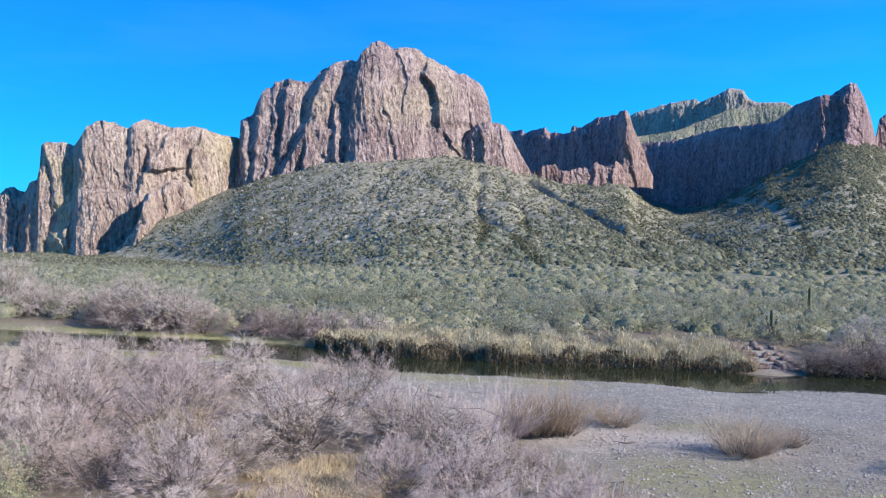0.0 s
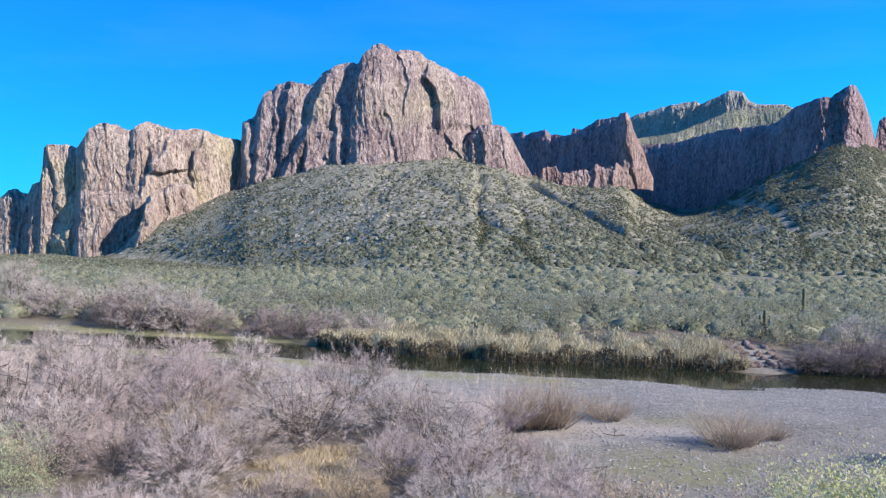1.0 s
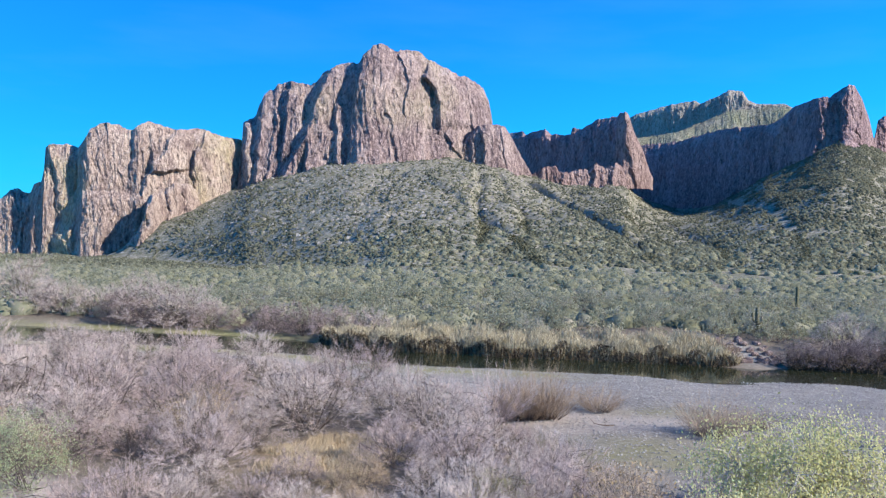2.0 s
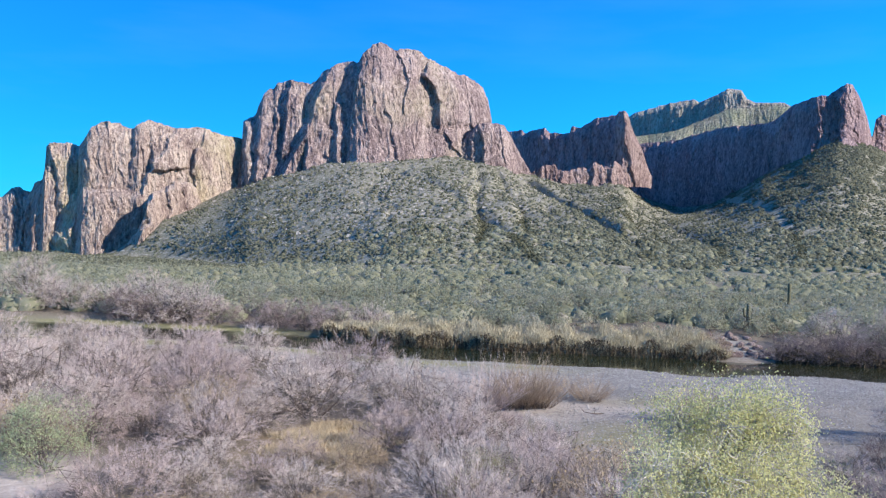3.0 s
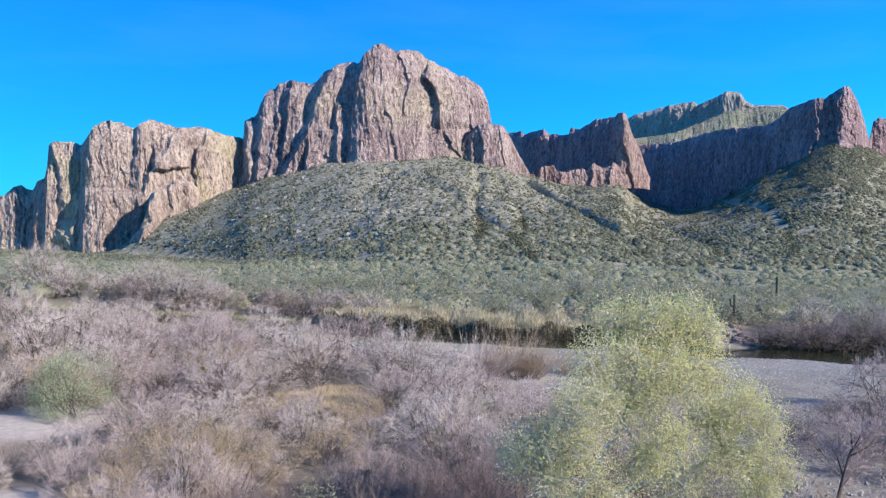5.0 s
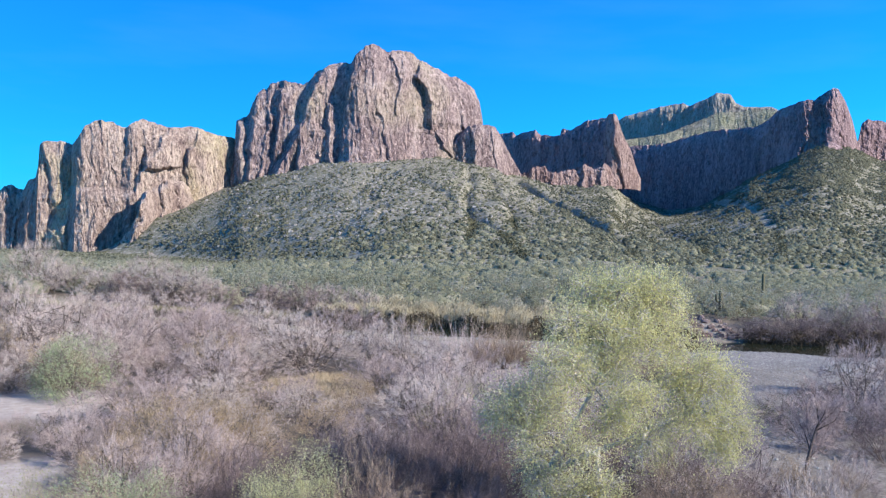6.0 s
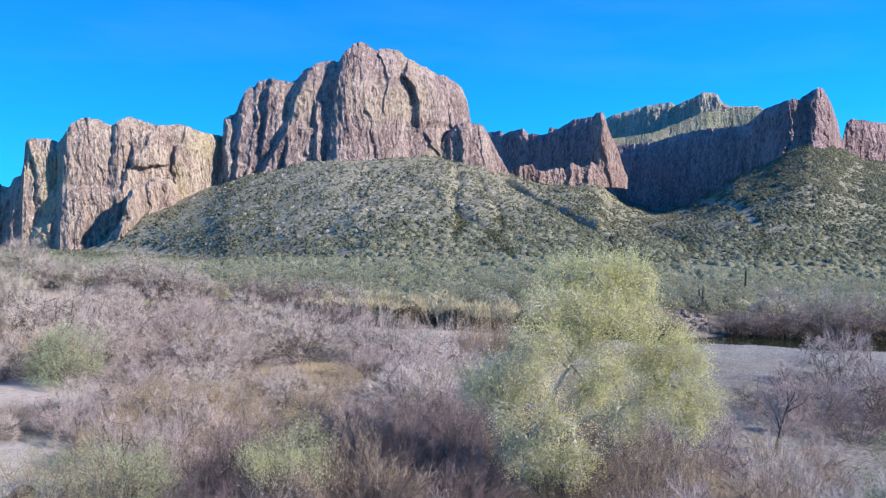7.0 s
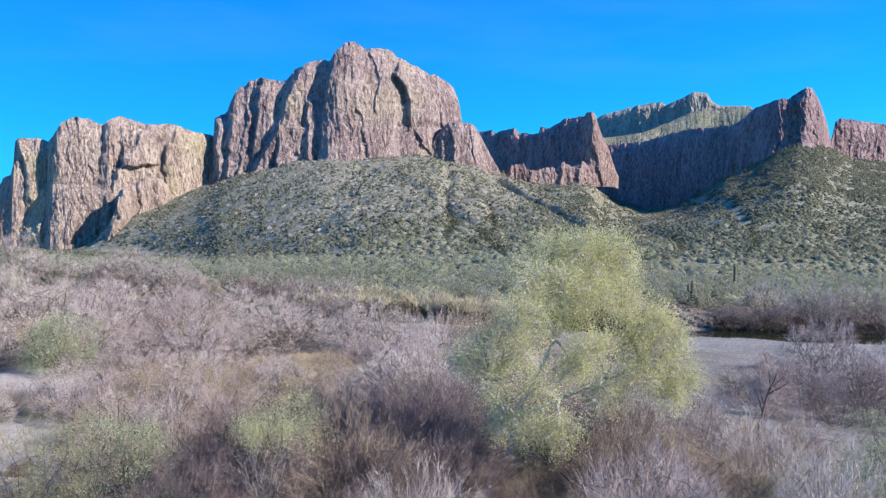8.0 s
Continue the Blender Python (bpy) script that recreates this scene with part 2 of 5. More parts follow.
def mesh_of(name, verts, faces, mat, soft=False):
    """One mesh from arrays; faces: an array of triangles or quads, or a list of such arrays."""
    me = bpy.data.meshes.new(name)
    groups = [f for f in (faces if isinstance(faces, list) else [faces]) if len(f)]
    loops = np.concatenate([f.ravel() for f in groups]).astype(np.int32)
    sizes = np.concatenate([np.full(len(f), f.shape[1]) for f in groups]).astype(np.int32)
    me.vertices.add(len(verts))
    me.vertices.foreach_set("co", np.asarray(verts, dtype=np.float32).ravel())
    me.loops.add(len(loops))
    me.loops.foreach_set("vertex_index", loops)
    me.polygons.add(len(sizes))
    me.polygons.foreach_set("loop_start", (np.cumsum(sizes) - sizes).astype(np.int32))
    me.polygons.foreach_set("loop_total", sizes)
    me.polygons.foreach_set("use_smooth", np.full(len(sizes), soft))
    me.update(calc_edges=True)
    me.materials.append(mat)
    return me


def part(name, mesh, parent, label=""):
    ob = new(name, mesh)
    ob.parent = parent
    return tagged(ob, label)


def grid_faces(nu, nv):
    i = np.arange(nu * nv).reshape(nu, nv)
    return np.stack([i[:-1, :-1], i[1:, :-1], i[1:, 1:], i[:-1, 1:]], -1).reshape(-1, 4)


def unit(v):
    return v / (np.linalg.norm(v, axis=-1, keepdims=True) + 1e-9)


def ball(rng, n):
    return unit(rng.normal(size=(n, 3)))


# ---- ground ----
EYE, EYE_UP = (1.84, -12.8), 11.6
# cliff foot from one end of the range to the other: bearing and rise in thousandths, and distance
FOOT_WAYS = np.array(((-625.6, -27.5, 640), (-540.9, -18.5, 590), (-484.4, -19, 566), (-435.5, -12.9, 560), (-418.7, 2.9, 556), (-394.8, 17.6, 556),
    (-374.3, 28.8, 562), (-343.5, 42.3, 580), (-306.2, 64.4, 612), (-279, 77.1, 612), (-238, 89.5, 607), (-197, 99.2, 602),
    (-156, 105.5, 593), (-101.4, 109.5, 597), (-40.2, 115.1, 612), (0.6, 114.5, 626), (34.7, 107.6, 645), (62.1, 98.4, 672),
    (102.7, 93.1, 690), (143, 92.6, 690), (176.5, 92.4, 700), (187, 79.3, 750), (210.7, 70.8, 800), (244.2, 64.7, 815),
    (277.1, 72, 800), (309.6, 87.9, 765), (341.9, 110.6, 725), (374.2, 126.5, 695), (400, 140.8, 668), (425.9, 151, 645),
    (452.2, 147.9, 652), (491.8, 134.7, 685), (563.4, 133.2, 730)))
FOOT_A = FOOT_WAYS[:, 0] / 1000
FOOT = np.stack([EYE[0] + FOOT_WAYS[:, 2] * FOOT_A, EYE[1] + FOOT_WAYS[:, 2], EYE_UP + FOOT_WAYS[:, 2] * FOOT_WAYS[:, 1] / 1000], 1)


def near_shore(x):
    return 77 - 7 * smooth(-24, -3, x) + 0.9 * value_noise(x / 7, x * 0 + 3.3) - 0.03 * np.clip(x - 45, 0, 200)


def far_shore(x):
    return 93 - 10 * smooth(-32, 0, x) + 0.8 * value_noise(x / 5, x * 0 + 9.1) + 0.06 * np.clip(x - 50, 0, 400) + 0.05 * np.clip(-60 - x, 0, 400)


def talus_part(x, y):
    """0 at the foot of the slope, 1 at the cliffs, and the cliff's foot height there."""
    a = (x - EYE[0]) / np.maximum(y - EYE[1], 20.0)
    y1, z1 = np.interp(a, FOOT_A, FOOT[:, 1]), np.interp(a, FOOT_A, FOOT[:, 2])
    y0 = np.interp(a, [-0.55, -0.38, -0.28, -0.1, 0.1, 0.3, 0.5], [560, 500, 350, 235, 215, 205, 200])
    return a, (y - y0) / (y1 - y0), z1


# where each gully crosses the slope, its slant, half width and depth
GULLIES = ((0.125, 0.19, 0.0065, 8.0), (0.222, 0.173, 0.007, 7.0), (0.003, 0.01, 0.006, 3.0), (-0.028, 0.206, 0.005, 3.0), (0.165, 0.19, 0.004, 2.5), (0.34, 0.12, 0.006, 4.0), (0.044, 0.07, 0.004, 2.5))


def height(x, y):
    x, y = np.atleast_1d(np.asarray(x, float)), np.atleast_1d(np.asarray(y, float))
    n, f = near_shore(x), far_shore(x)
    a, s, z1 = talus_part(x, y)
    base = 0.45 + 0.18 * fbm(x / 9, y / 9, octaves=3, seed=5) + 0.35 * smooth(15, -5, y)
    base = base - 0.35 * smooth(14, 0, n - y)
    far = 0.25 + (1.3 + 1.1 * smooth(5, 25, x)) * smooth(0, 14, y - f) + (0.0 + 0.047 * np.interp(a, [-0.5, -0.3, -0.08, 0.1], [-0.1, 0.0, 0.85, 1.0])) * np.clip(y - 100, 0, 200)
    far = far + 0.35 * fbm(x / 14, y / 14, octaves=3, seed=7) * smooth(4, 20, y - f)
    z = np.where(y > (n + f) / 2, far, base)
    channel = smooth(0.0, 2.5, y - n) * smooth(0.0, 2.0, f - y)
    z = z * (1 - channel) - 0.7 * channel
    z = z + 0.95 * np.exp(-(((x - 34.5) / 3.0) ** 2) - ((y - 81.6) / 1.3) ** 2) * (z < 0.3)
    t = np.clip(s, 0, 1.12)
    plain_end = far
    rise = np.clip(t, 0, 1) ** 1.25 + 0.9 * np.clip(t - 1, 0, 1)
    z = np.where(s > 0, plain_end + (z1 - plain_end) * rise, z)
    gully = ridged(a * 26 + 0.6 * fbm(x / 90, y / 90, octaves=2, seed=3), s * 1.3, octaves=2, seed=12)
    cut = smooth(0.05, 0.35, s) * smooth(1.15, 0.8, s)
    z = z - cut * 0.9 * np.clip(gully, 0, 2) ** 2
    for ga, gk, gw, deep in GULLIES:
        line = ga + gk * (0.55 - s) + 0.006 * value_noise(s * 7, s * 0 + ga * 90)
        z = z - cut * deep * np.exp(-(((a - line) / gw) ** 2))
    z = z + smooth(0.0, 0.3, s) * (1.3 * fbm(x / 22, y / 22, octaves=4, seed=21))
    return z


def axis_steps(fine_from, fine_to, step, growth, end_lo, end_hi, cap):
    core = list(np.arange(fine_from, fine_to, step))
    lo, hi, d = [core[0]], [core[-1]], step
    while hi[-1] < end_hi:
        d = min(d * growth, cap if hi[-1] < 900 else 400)
        hi.append(hi[-1] + d)
    d = step
    while lo[-1] > end_lo:
        d = min(d * growth, cap if lo[-1] > -900 else 400)
        lo.append(lo[-1] - d)
    return np.array(lo[:0:-1] + core + hi[1:])


GX = axis_steps(-50, 55, 1.25, 1.08, -3500, 3500, 12.0)
GY = axis_steps(-14, 100, 1.25, 1.055, -2500, 3800, 8.5)
gx, gy = (g.ravel() for g in np.meshgrid(GX, GY, indexing="ij"))
gz = height(gx, gy)


def gravel_zone(x, y):
    """How far the bank is bare gravel rather than soil."""
    edge = np.interp(y, [-30, 4, 12, 24, 31, 40, 50, 58, 66, 78], [24, 17, 14, 9, 8.5, 5, -2, -8, -20, -60])
    edge = edge + 1.6 * value_noise(x / 3, y / 3, seed=31)
    g = smooth(-1.5, 2.5, x - edge) * smooth(near_shore(x) + 3, near_shore(x), y)
    side = np.exp(-(((x - 35) / 3.5) ** 2 + ((y - 88) / 6) ** 2) * 1.0)
    left = smooth(far_shore(x) + 7, far_shore(x), y) * smooth(-18, -26, x) * smooth(85, 89, y)
    g = g * (0.7 + 0.3 * smooth(46, 54, y + 2 * value_noise(x / 4, y / 3, seed=32)))
    pale = smooth(1.2, 0.8, np.hypot((x + 50) / 16, (y - 136) / 24))
    return np.clip(g + 1.2 * side + 0.5 * left + pale, 0, 1)


def grass_zone(x, y):
    """Yellow-green growth along the near shore and on low patches."""
    n = near_shore(x)
    shore = np.exp(-(((n - y - 2.6) / 3.2) ** 2)) * smooth(20, 4, x) * 0.9
    patch = 0.75 * np.exp(-(((x - 13.5) / 5) ** 2 + ((y - 33.5) / 4) ** 2)) + 0.7 * np.exp(-(((x - 21.5) / 2.6) ** 2 + ((y - 29) / 2.5) ** 2)) + 0.5 * np.exp(-(((x - 17) / 6) ** 2 + ((y - 47) / 2.5) ** 2))
    far = np.exp(-(((y - far_shore(x) - 0.8) / 2.4) ** 2)) * smooth(4, -10, x) * 0.85
    return np.clip((shore + patch + far) * (1 + 0.7 * value_noise(x / 2.5, y / 2.5, seed=41)), 0, 1)


def dry_zone(x, y):
    """Orange dry grass."""
    return smooth(1.25, 0.7, np.hypot((x + 5.2) / 3.4, (y - 29.5) / 5.4) + 0.3 * value_noise(x / 2, y / 2, seed=51))


def sand_zone(x, y):
    bar = 0.6 * smooth(1.3, 0.5, np.hypot((x - 13) / 8.5, (y - 43.5) / 4.2) + 0.35 * value_noise(x / 2.2, y / 2.2, seed=57)) + 0.5 * smooth(1.3, 0.6, np.hypot((x - 4) / 4, (y - 50) / 5) + 0.3 * value_noise(x / 2, y / 2, seed=58))
    return bar + smooth(1.2, 0.7, np.hypot((x + 19.5) / 4.5, (y - 19) / 5.0)) + smooth(1.2, 0.7, np.hypot((x + 10.2) / 2.4, (y + 0.5) / 3.8)) + smooth(1.2, 0.7, np.hypot((x + 12.3) / 2.2, (y - 5) / 3.2))


def build_ground():
    me = mesh_of("ground", np.stack([gx, gy, gz], 1), grid_faces(len(GX), len(GY)), GROUND, True)
    zone = np.zeros((len(gx), 4), np.float32)
    zone[:, 0] = gravel_zone(gx, gy)
    zone[:, 1] = grass_zone(gx, gy)
    zone[:, 2] = np.clip(smooth(140, 230, gy) + sand_zone(gx, gy), 0, 1)
    zone[:, 3] = 1 - dry_zone(gx, gy)
    me.color_attributes.new("zone", "FLOAT_COLOR", "POINT").data.foreach_set("color", zone.ravel())
    tagged(new("ground", me), "tan soil, grey gravel bar and scrubby slope", "ground", kind="structure")


build_ground()


def build_water():
    xs = np.concatenate([np.arange(-400, -60, 8.0), np.arange(-60, 70, 1.0), np.arange(70, 500, 8.0)])
    v = np.concatenate([np.stack([xs, near_shore(xs) - 1.5, xs * 0], 1), np.stack([xs, far_shore(xs) + 1.2, xs * 0], 1)])
    k = len(xs)
    i = np.arange(k - 1)
    me = mesh_of("water", v, np.stack([i, i + 1, i + 1 + k, i + k], 1), WATER, True)
    tagged(new("water", me), "calm dark green river between gravel bar and reeds", "water", kind="structure")


build_water()


# ---- cliffs ----
def joints(u, z, wide, high, seed):
    """Broken blocks of about wide by high, each with its own depth and tilt, -0.5 to 0.5."""
    row = np.floor(z / high)
    shift = hash01(row, row * 0 + seed, row * 0)
    col = np.floor(u / wide + shift)
    tilt = (u / wide + shift - col - 0.5) * (hash01(col, row, row * 0 + seed + 2) - 0.5) + (z / high - row - 0.5) * 0.5 * hash01(col, row, row * 0 + seed + 3)
    return hash01(col, row, row * 0 + seed) - 0.5 + 0.9 * tilt


def build_cliff(skyline, ribs, mat, label, seed=1, lean=0.25, relief=4.0, deep=70.0, jag=2.0, ledges=()):
    """A rock face. skyline: bearing, rise of its crest, rise of its foot (thousandths, from the valley) and distance, along its front;
    ribs: how far each stands out, how fast it falls back on its sunny and on its shady side, and its edge (bearing, rise) from top to foot;
    lean: how far the face lies back per metre; relief: depth of the smaller flutes and blocks; ledges: overhung steps, from bearing to bearing, their rise, and how far they jut out."""
    c = np.array(skyline, float)
    step = 0.54 / 0.62
    ang = np.arange(c[0, 0], c[-1, 0], step * min(1.0, 620 / c[:, 3].mean()) * (1.0 if c[-1, 0] < 490 else 1.1))
    top, foot, far = (np.interp(ang, c[:, 0], c[:, k]) for k in (1, 2, 3))
    mid = far.mean()
    width = ang * mid / 1000
    crag = fbm(width / 6, width * 0 + seed, octaves=4, seed=seed, gain=0.6)
    top = top + jag * (crag) * 1000 / mid * smooth(0, 25, top - foot)
    rows = int(np.clip((top - foot).max() / step * 0.95, 20, 230))
    v = np.linspace(0, 1, rows)[None]
    E = foot[:, None] + (top - foot)[:, None] * v
    A = ang[:, None] + 0 * E
    W, Z = A * mid / 1000, E * mid / 1000
    wob = 5.0 * fbm(W / 26, Z / 22, octaves=4, seed=seed + 9, gain=0.6)
    out = np.zeros_like(E)
    for stand, sunny, shady, edge in ribs:
        e = np.array(edge[::-1], float)
        d = (A - np.interp(E, e[:, 1], e[:, 0])) * mid / 1000 + 0.5 * wob
        ends = smooth(e[0, 1] - 28, e[0, 1] - 4, E) * smooth(e[-1, 1] + 26, e[-1, 1] + 4, E)
        out = np.maximum(out, (stand + 0.18 * wob) * ends - np.where(d > 0, sunny * d, -shady * d))
    # flutes, then blocks, then chips
    u = W + 0.35 * wob + 0.08 * Z
    out = out + relief * (0.40 * ridged(u / 19, Z / 75, None, 2, seed + 2, 0.5) + 0.34 * ridged(u / 6.5, Z / 34, None, 3, seed + 3, 0.6) + 0.17 * fbm(u / 2.4, Z / 3.6, octaves=4, seed=seed + 4, gain=0.75))
    crook = u + 1.5 * fbm(W / 6, Z / 9, octaves=3, seed=seed + 13)
    level = Z + 0.25 * W + 2.0 * fbm(W / 9, Z / 9, octaves=3, seed=seed + 14)
    out = out + relief * (0.50 * joints(crook, level, 11.0, 21.0, seed + 15) + 0.36 * joints(crook, level, 4.6, 9.0, seed + 16) + 0.22 * joints(crook, level, 2.1, 3.8, seed + 17))
    for ang0, ang1, rise, jut in ledges:
        d = (E - rise) * mid / 1000 - 0.12 * (A - ang0) * mid / 1000 - 1.0 * fbm(W / 4, W * 0 + seed, octaves=3, seed=seed)
        out = out + jut * smooth(ang0 - 8, ang0 + 8, A) * smooth(ang1 + 8, ang1 - 8, A) * np.where(d > 0, smooth(26, 0, d), smooth(-2.5, 0, d))
    tall = (top - foot)[:, None] * mid / 1000
    brow = np.clip((v - 0.8) / 0.2, 0, 1) ** 2 * np.minimum(7.0, 0.2 * tall)
    D = far[:, None] + lean * v * tall + brow - out
    P = np.stack([EYE[0] + D * A / 1000, EYE[1] + D, EYE_UP + D * E / 1000], -1)
    # the crown goes back and down behind the front
    last, way_back = P[:, -1], unit(np.stack([ang / 1000, np.ones_like(ang)], 1))
    behind = []
    for q, d in ((0.06, -0.004), (0.2, 0.03), (0.5, 0.12), (1.0, 0.75)):
        r = last.copy()
        r[:, :2] += way_back * deep * q
        r[:, 2] -= (last[:, 2] - P[:, 0, 2]) * d
        behind.append(r)
    P = np.concatenate([P, np.stack(behind, 1)], 1)
    me = mesh_of("cliff", P.reshape(-1, 3), grid_faces(len(ang), rows + 4), mat, False)
    return tagged(new("cliff", me), label, "cliff", "cliffs of the range", "structure")


build_cliff([(153.7, 162.5, 138.9, 1075), (176.8, 172.8, 146.5, 1062), (183.3, 178.4, 146.7, 1058), (199.8, 183.7, 148.6, 1048), (222.9, 190.5, 150.8, 1034), (252.6, 196.9, 161.2, 1018),
    (259.4, 193, 164.1, 1016), (265.9, 196.6, 167, 1010), (279, 202.4, 174.2, 1002), (291.9, 210.9, 178.7, 995), (308.5, 210.1, 179.2, 990), (315.5, 199.6, 179.5, 990),
    (325.6, 195.2, 179.8, 988), (358.6, 196.3, 182.9, 978), (378.7, 186.9, 180.2, 970)],
    [(3, 0.2, 1.5, ((261.2, 196.5), (263.7, 166.3))),
        (3, 0.2, 1.5, ((226.2, 191.3), (227.5, 154.9)))],
    ROCK_MESA, "grey-brown flat-topped cliff far behind the others", seed=11, lean=0.2, relief=1.8, deep=200, jag=0.5)
build_cliff([(181, 149.3, 92.7, 905), (200.9, 152.7, 93.4, 910), (234.1, 158.5, 114.8, 915), (253.7, 167.9, 115.5, 917), (279.8, 179.6, 129.9, 920), (299.4, 188.3, 137.3, 920),
    (319.1, 193, 138, 920), (358.7, 192.9, 152.8, 910), (378.7, 185.6, 153.5, 905)],
    [],
    ROCK_SCRUB, "scrubby sunlit shelf below the flat-topped cliff", seed=17, lean=1.5, relief=2, deep=60, jag=0.5)
build_cliff([(-677.4, 12.2, -36.4, 606), (-628.3, 30.8, -31, 602), (-586.5, 49.1, -27.2, 598), (-577, 57.8, -25.4, 597), (-567.9, 61.6, -25, 597), (-552.8, 57.3, -23, 600),
    (-541.2, 50.8, -22.6, 606)],
    [(4, 0.3, 1.5, ((-558.6, 59.8), (-560.9, 16.7), (-561.8, -24.9)))],
    ROCK_PALE, "sunlit tan buttress beyond the lichened cliff", seed=19, lean=0.3, relief=2.2, deep=60, jag=0.8)
build_cliff([(-557.9, 44.6, -26, 596), (-551.4, 56.6, -25.7, 594), (-546.9, 67.9, -25.5, 592), (-537.9, 71.7, -25.2, 590), (-535.1, 87.1, -25, 587), (-534.9, 113.5, -25, 586),
    (-529.4, 117.8, -24.7, 584), (-510.3, 118.5, -25.3, 583), (-493.2, 114.2, -26, 585), (-486, 126.9, -25.7, 576), (-478.8, 139, -25.4, 574), (-467.1, 144.9, -23.6, 574),
    (-456.6, 146.6, -23.1, 575), (-438.9, 143.1, -21.1, 577), (-426.8, 138.7, -8.2, 580), (-418, 146.6, -0.9, 578), (-406.2, 149.7, 3.7, 580), (-375.8, 141.8, 20.6, 590),
    (-347.9, 142.7, 33.4, 600), (-326.9, 139.3, 45.2, 609), (-309.2, 134.4, 54.1, 619), (-291.7, 130.2, 61.6, 630), (-274.1, 125.3, 69.1, 642)],
    [(4, 0.15, 2.2, ((-531.5, 117.7), (-524.5, 87.5), (-518, 53))),
        (5, 0.12, 2.2, ((-488.1, 126.9), (-488.5, 88.7), (-490.1, 61), (-494.1, 40.1))),
        (11, 0.1, 1.2, ((-493, 47), (-501.3, 12.1), (-504, -22.6))),
        (6, 0.4, 1.4, ((-543.3, 66), (-542.5, 17.4), (-546.6, -17.4))),
        (3, 0.3, 1.2, ((-424.2, 142.9), (-422.5, 104.9), (-426.5, 70.3))),
        (5, 0.3, 2, ((-398.1, 92), (-410.1, 79.1), (-412.1, 60.4))),
        (3, 0.25, 1.6, ((-372.1, 137.8), (-381.5, 113.3), (-398.1, 92))),
        (3.5, 0.25, 1.6, ((-338.2, 128.6), (-344.7, 100.8), (-347, 73.2))),
        (2, 0.25, 1.4, ((-456.1, 134.9), (-443.9, 97.3), (-436.3, 83.7))),
        (2, 0.25, 1.4, ((-472.3, 103.2), (-463.4, 62), (-457.3, 34.6))),
        (7, 0.25, 1.8, ((-457, 27.7), (-457.4, 6.9), (-457.8, -17.3)))],
    ROCK_PALE, "sunlit tan cliff with yellow lichen and deep shaded clefts", seed=23, lean=0.18, relief=2.0, deep=70, jag=0.8, ledges=((-399.4, -357.5, 89.3, 5.0),))
build_cliff([(-436.8, -14.4, -18.5, 556), (-427.5, -3, -14, 552), (-415.7, 14.1, -5.2, 549), (-406.8, 36.5, 2.1, 549), (-404.2, 55.9, 5.6, 552), (-395.3, 61.1, 12.9, 556),
    (-383, 67, 18.2, 564), (-369.3, 73.7, 24.2, 572), (-355.4, 75.6, 30.3, 582), (-344.6, 66.4, 34.8, 590), (-336.2, 49.5, 39.2, 598)],
    [(4, 0.4, 1.5, ((-402.2, 57.3), (-400.6, 22.9), (-415.1, 1.7))),
        (3, 0.4, 1.3, ((-376.1, 68.7), (-373.6, 44.6), (-377.1, 27.3)))],
    ROCK_PALE, "broken lower buttress before the tan cliff", seed=29, lean=0.2, relief=2.4, deep=24, jag=1.4)
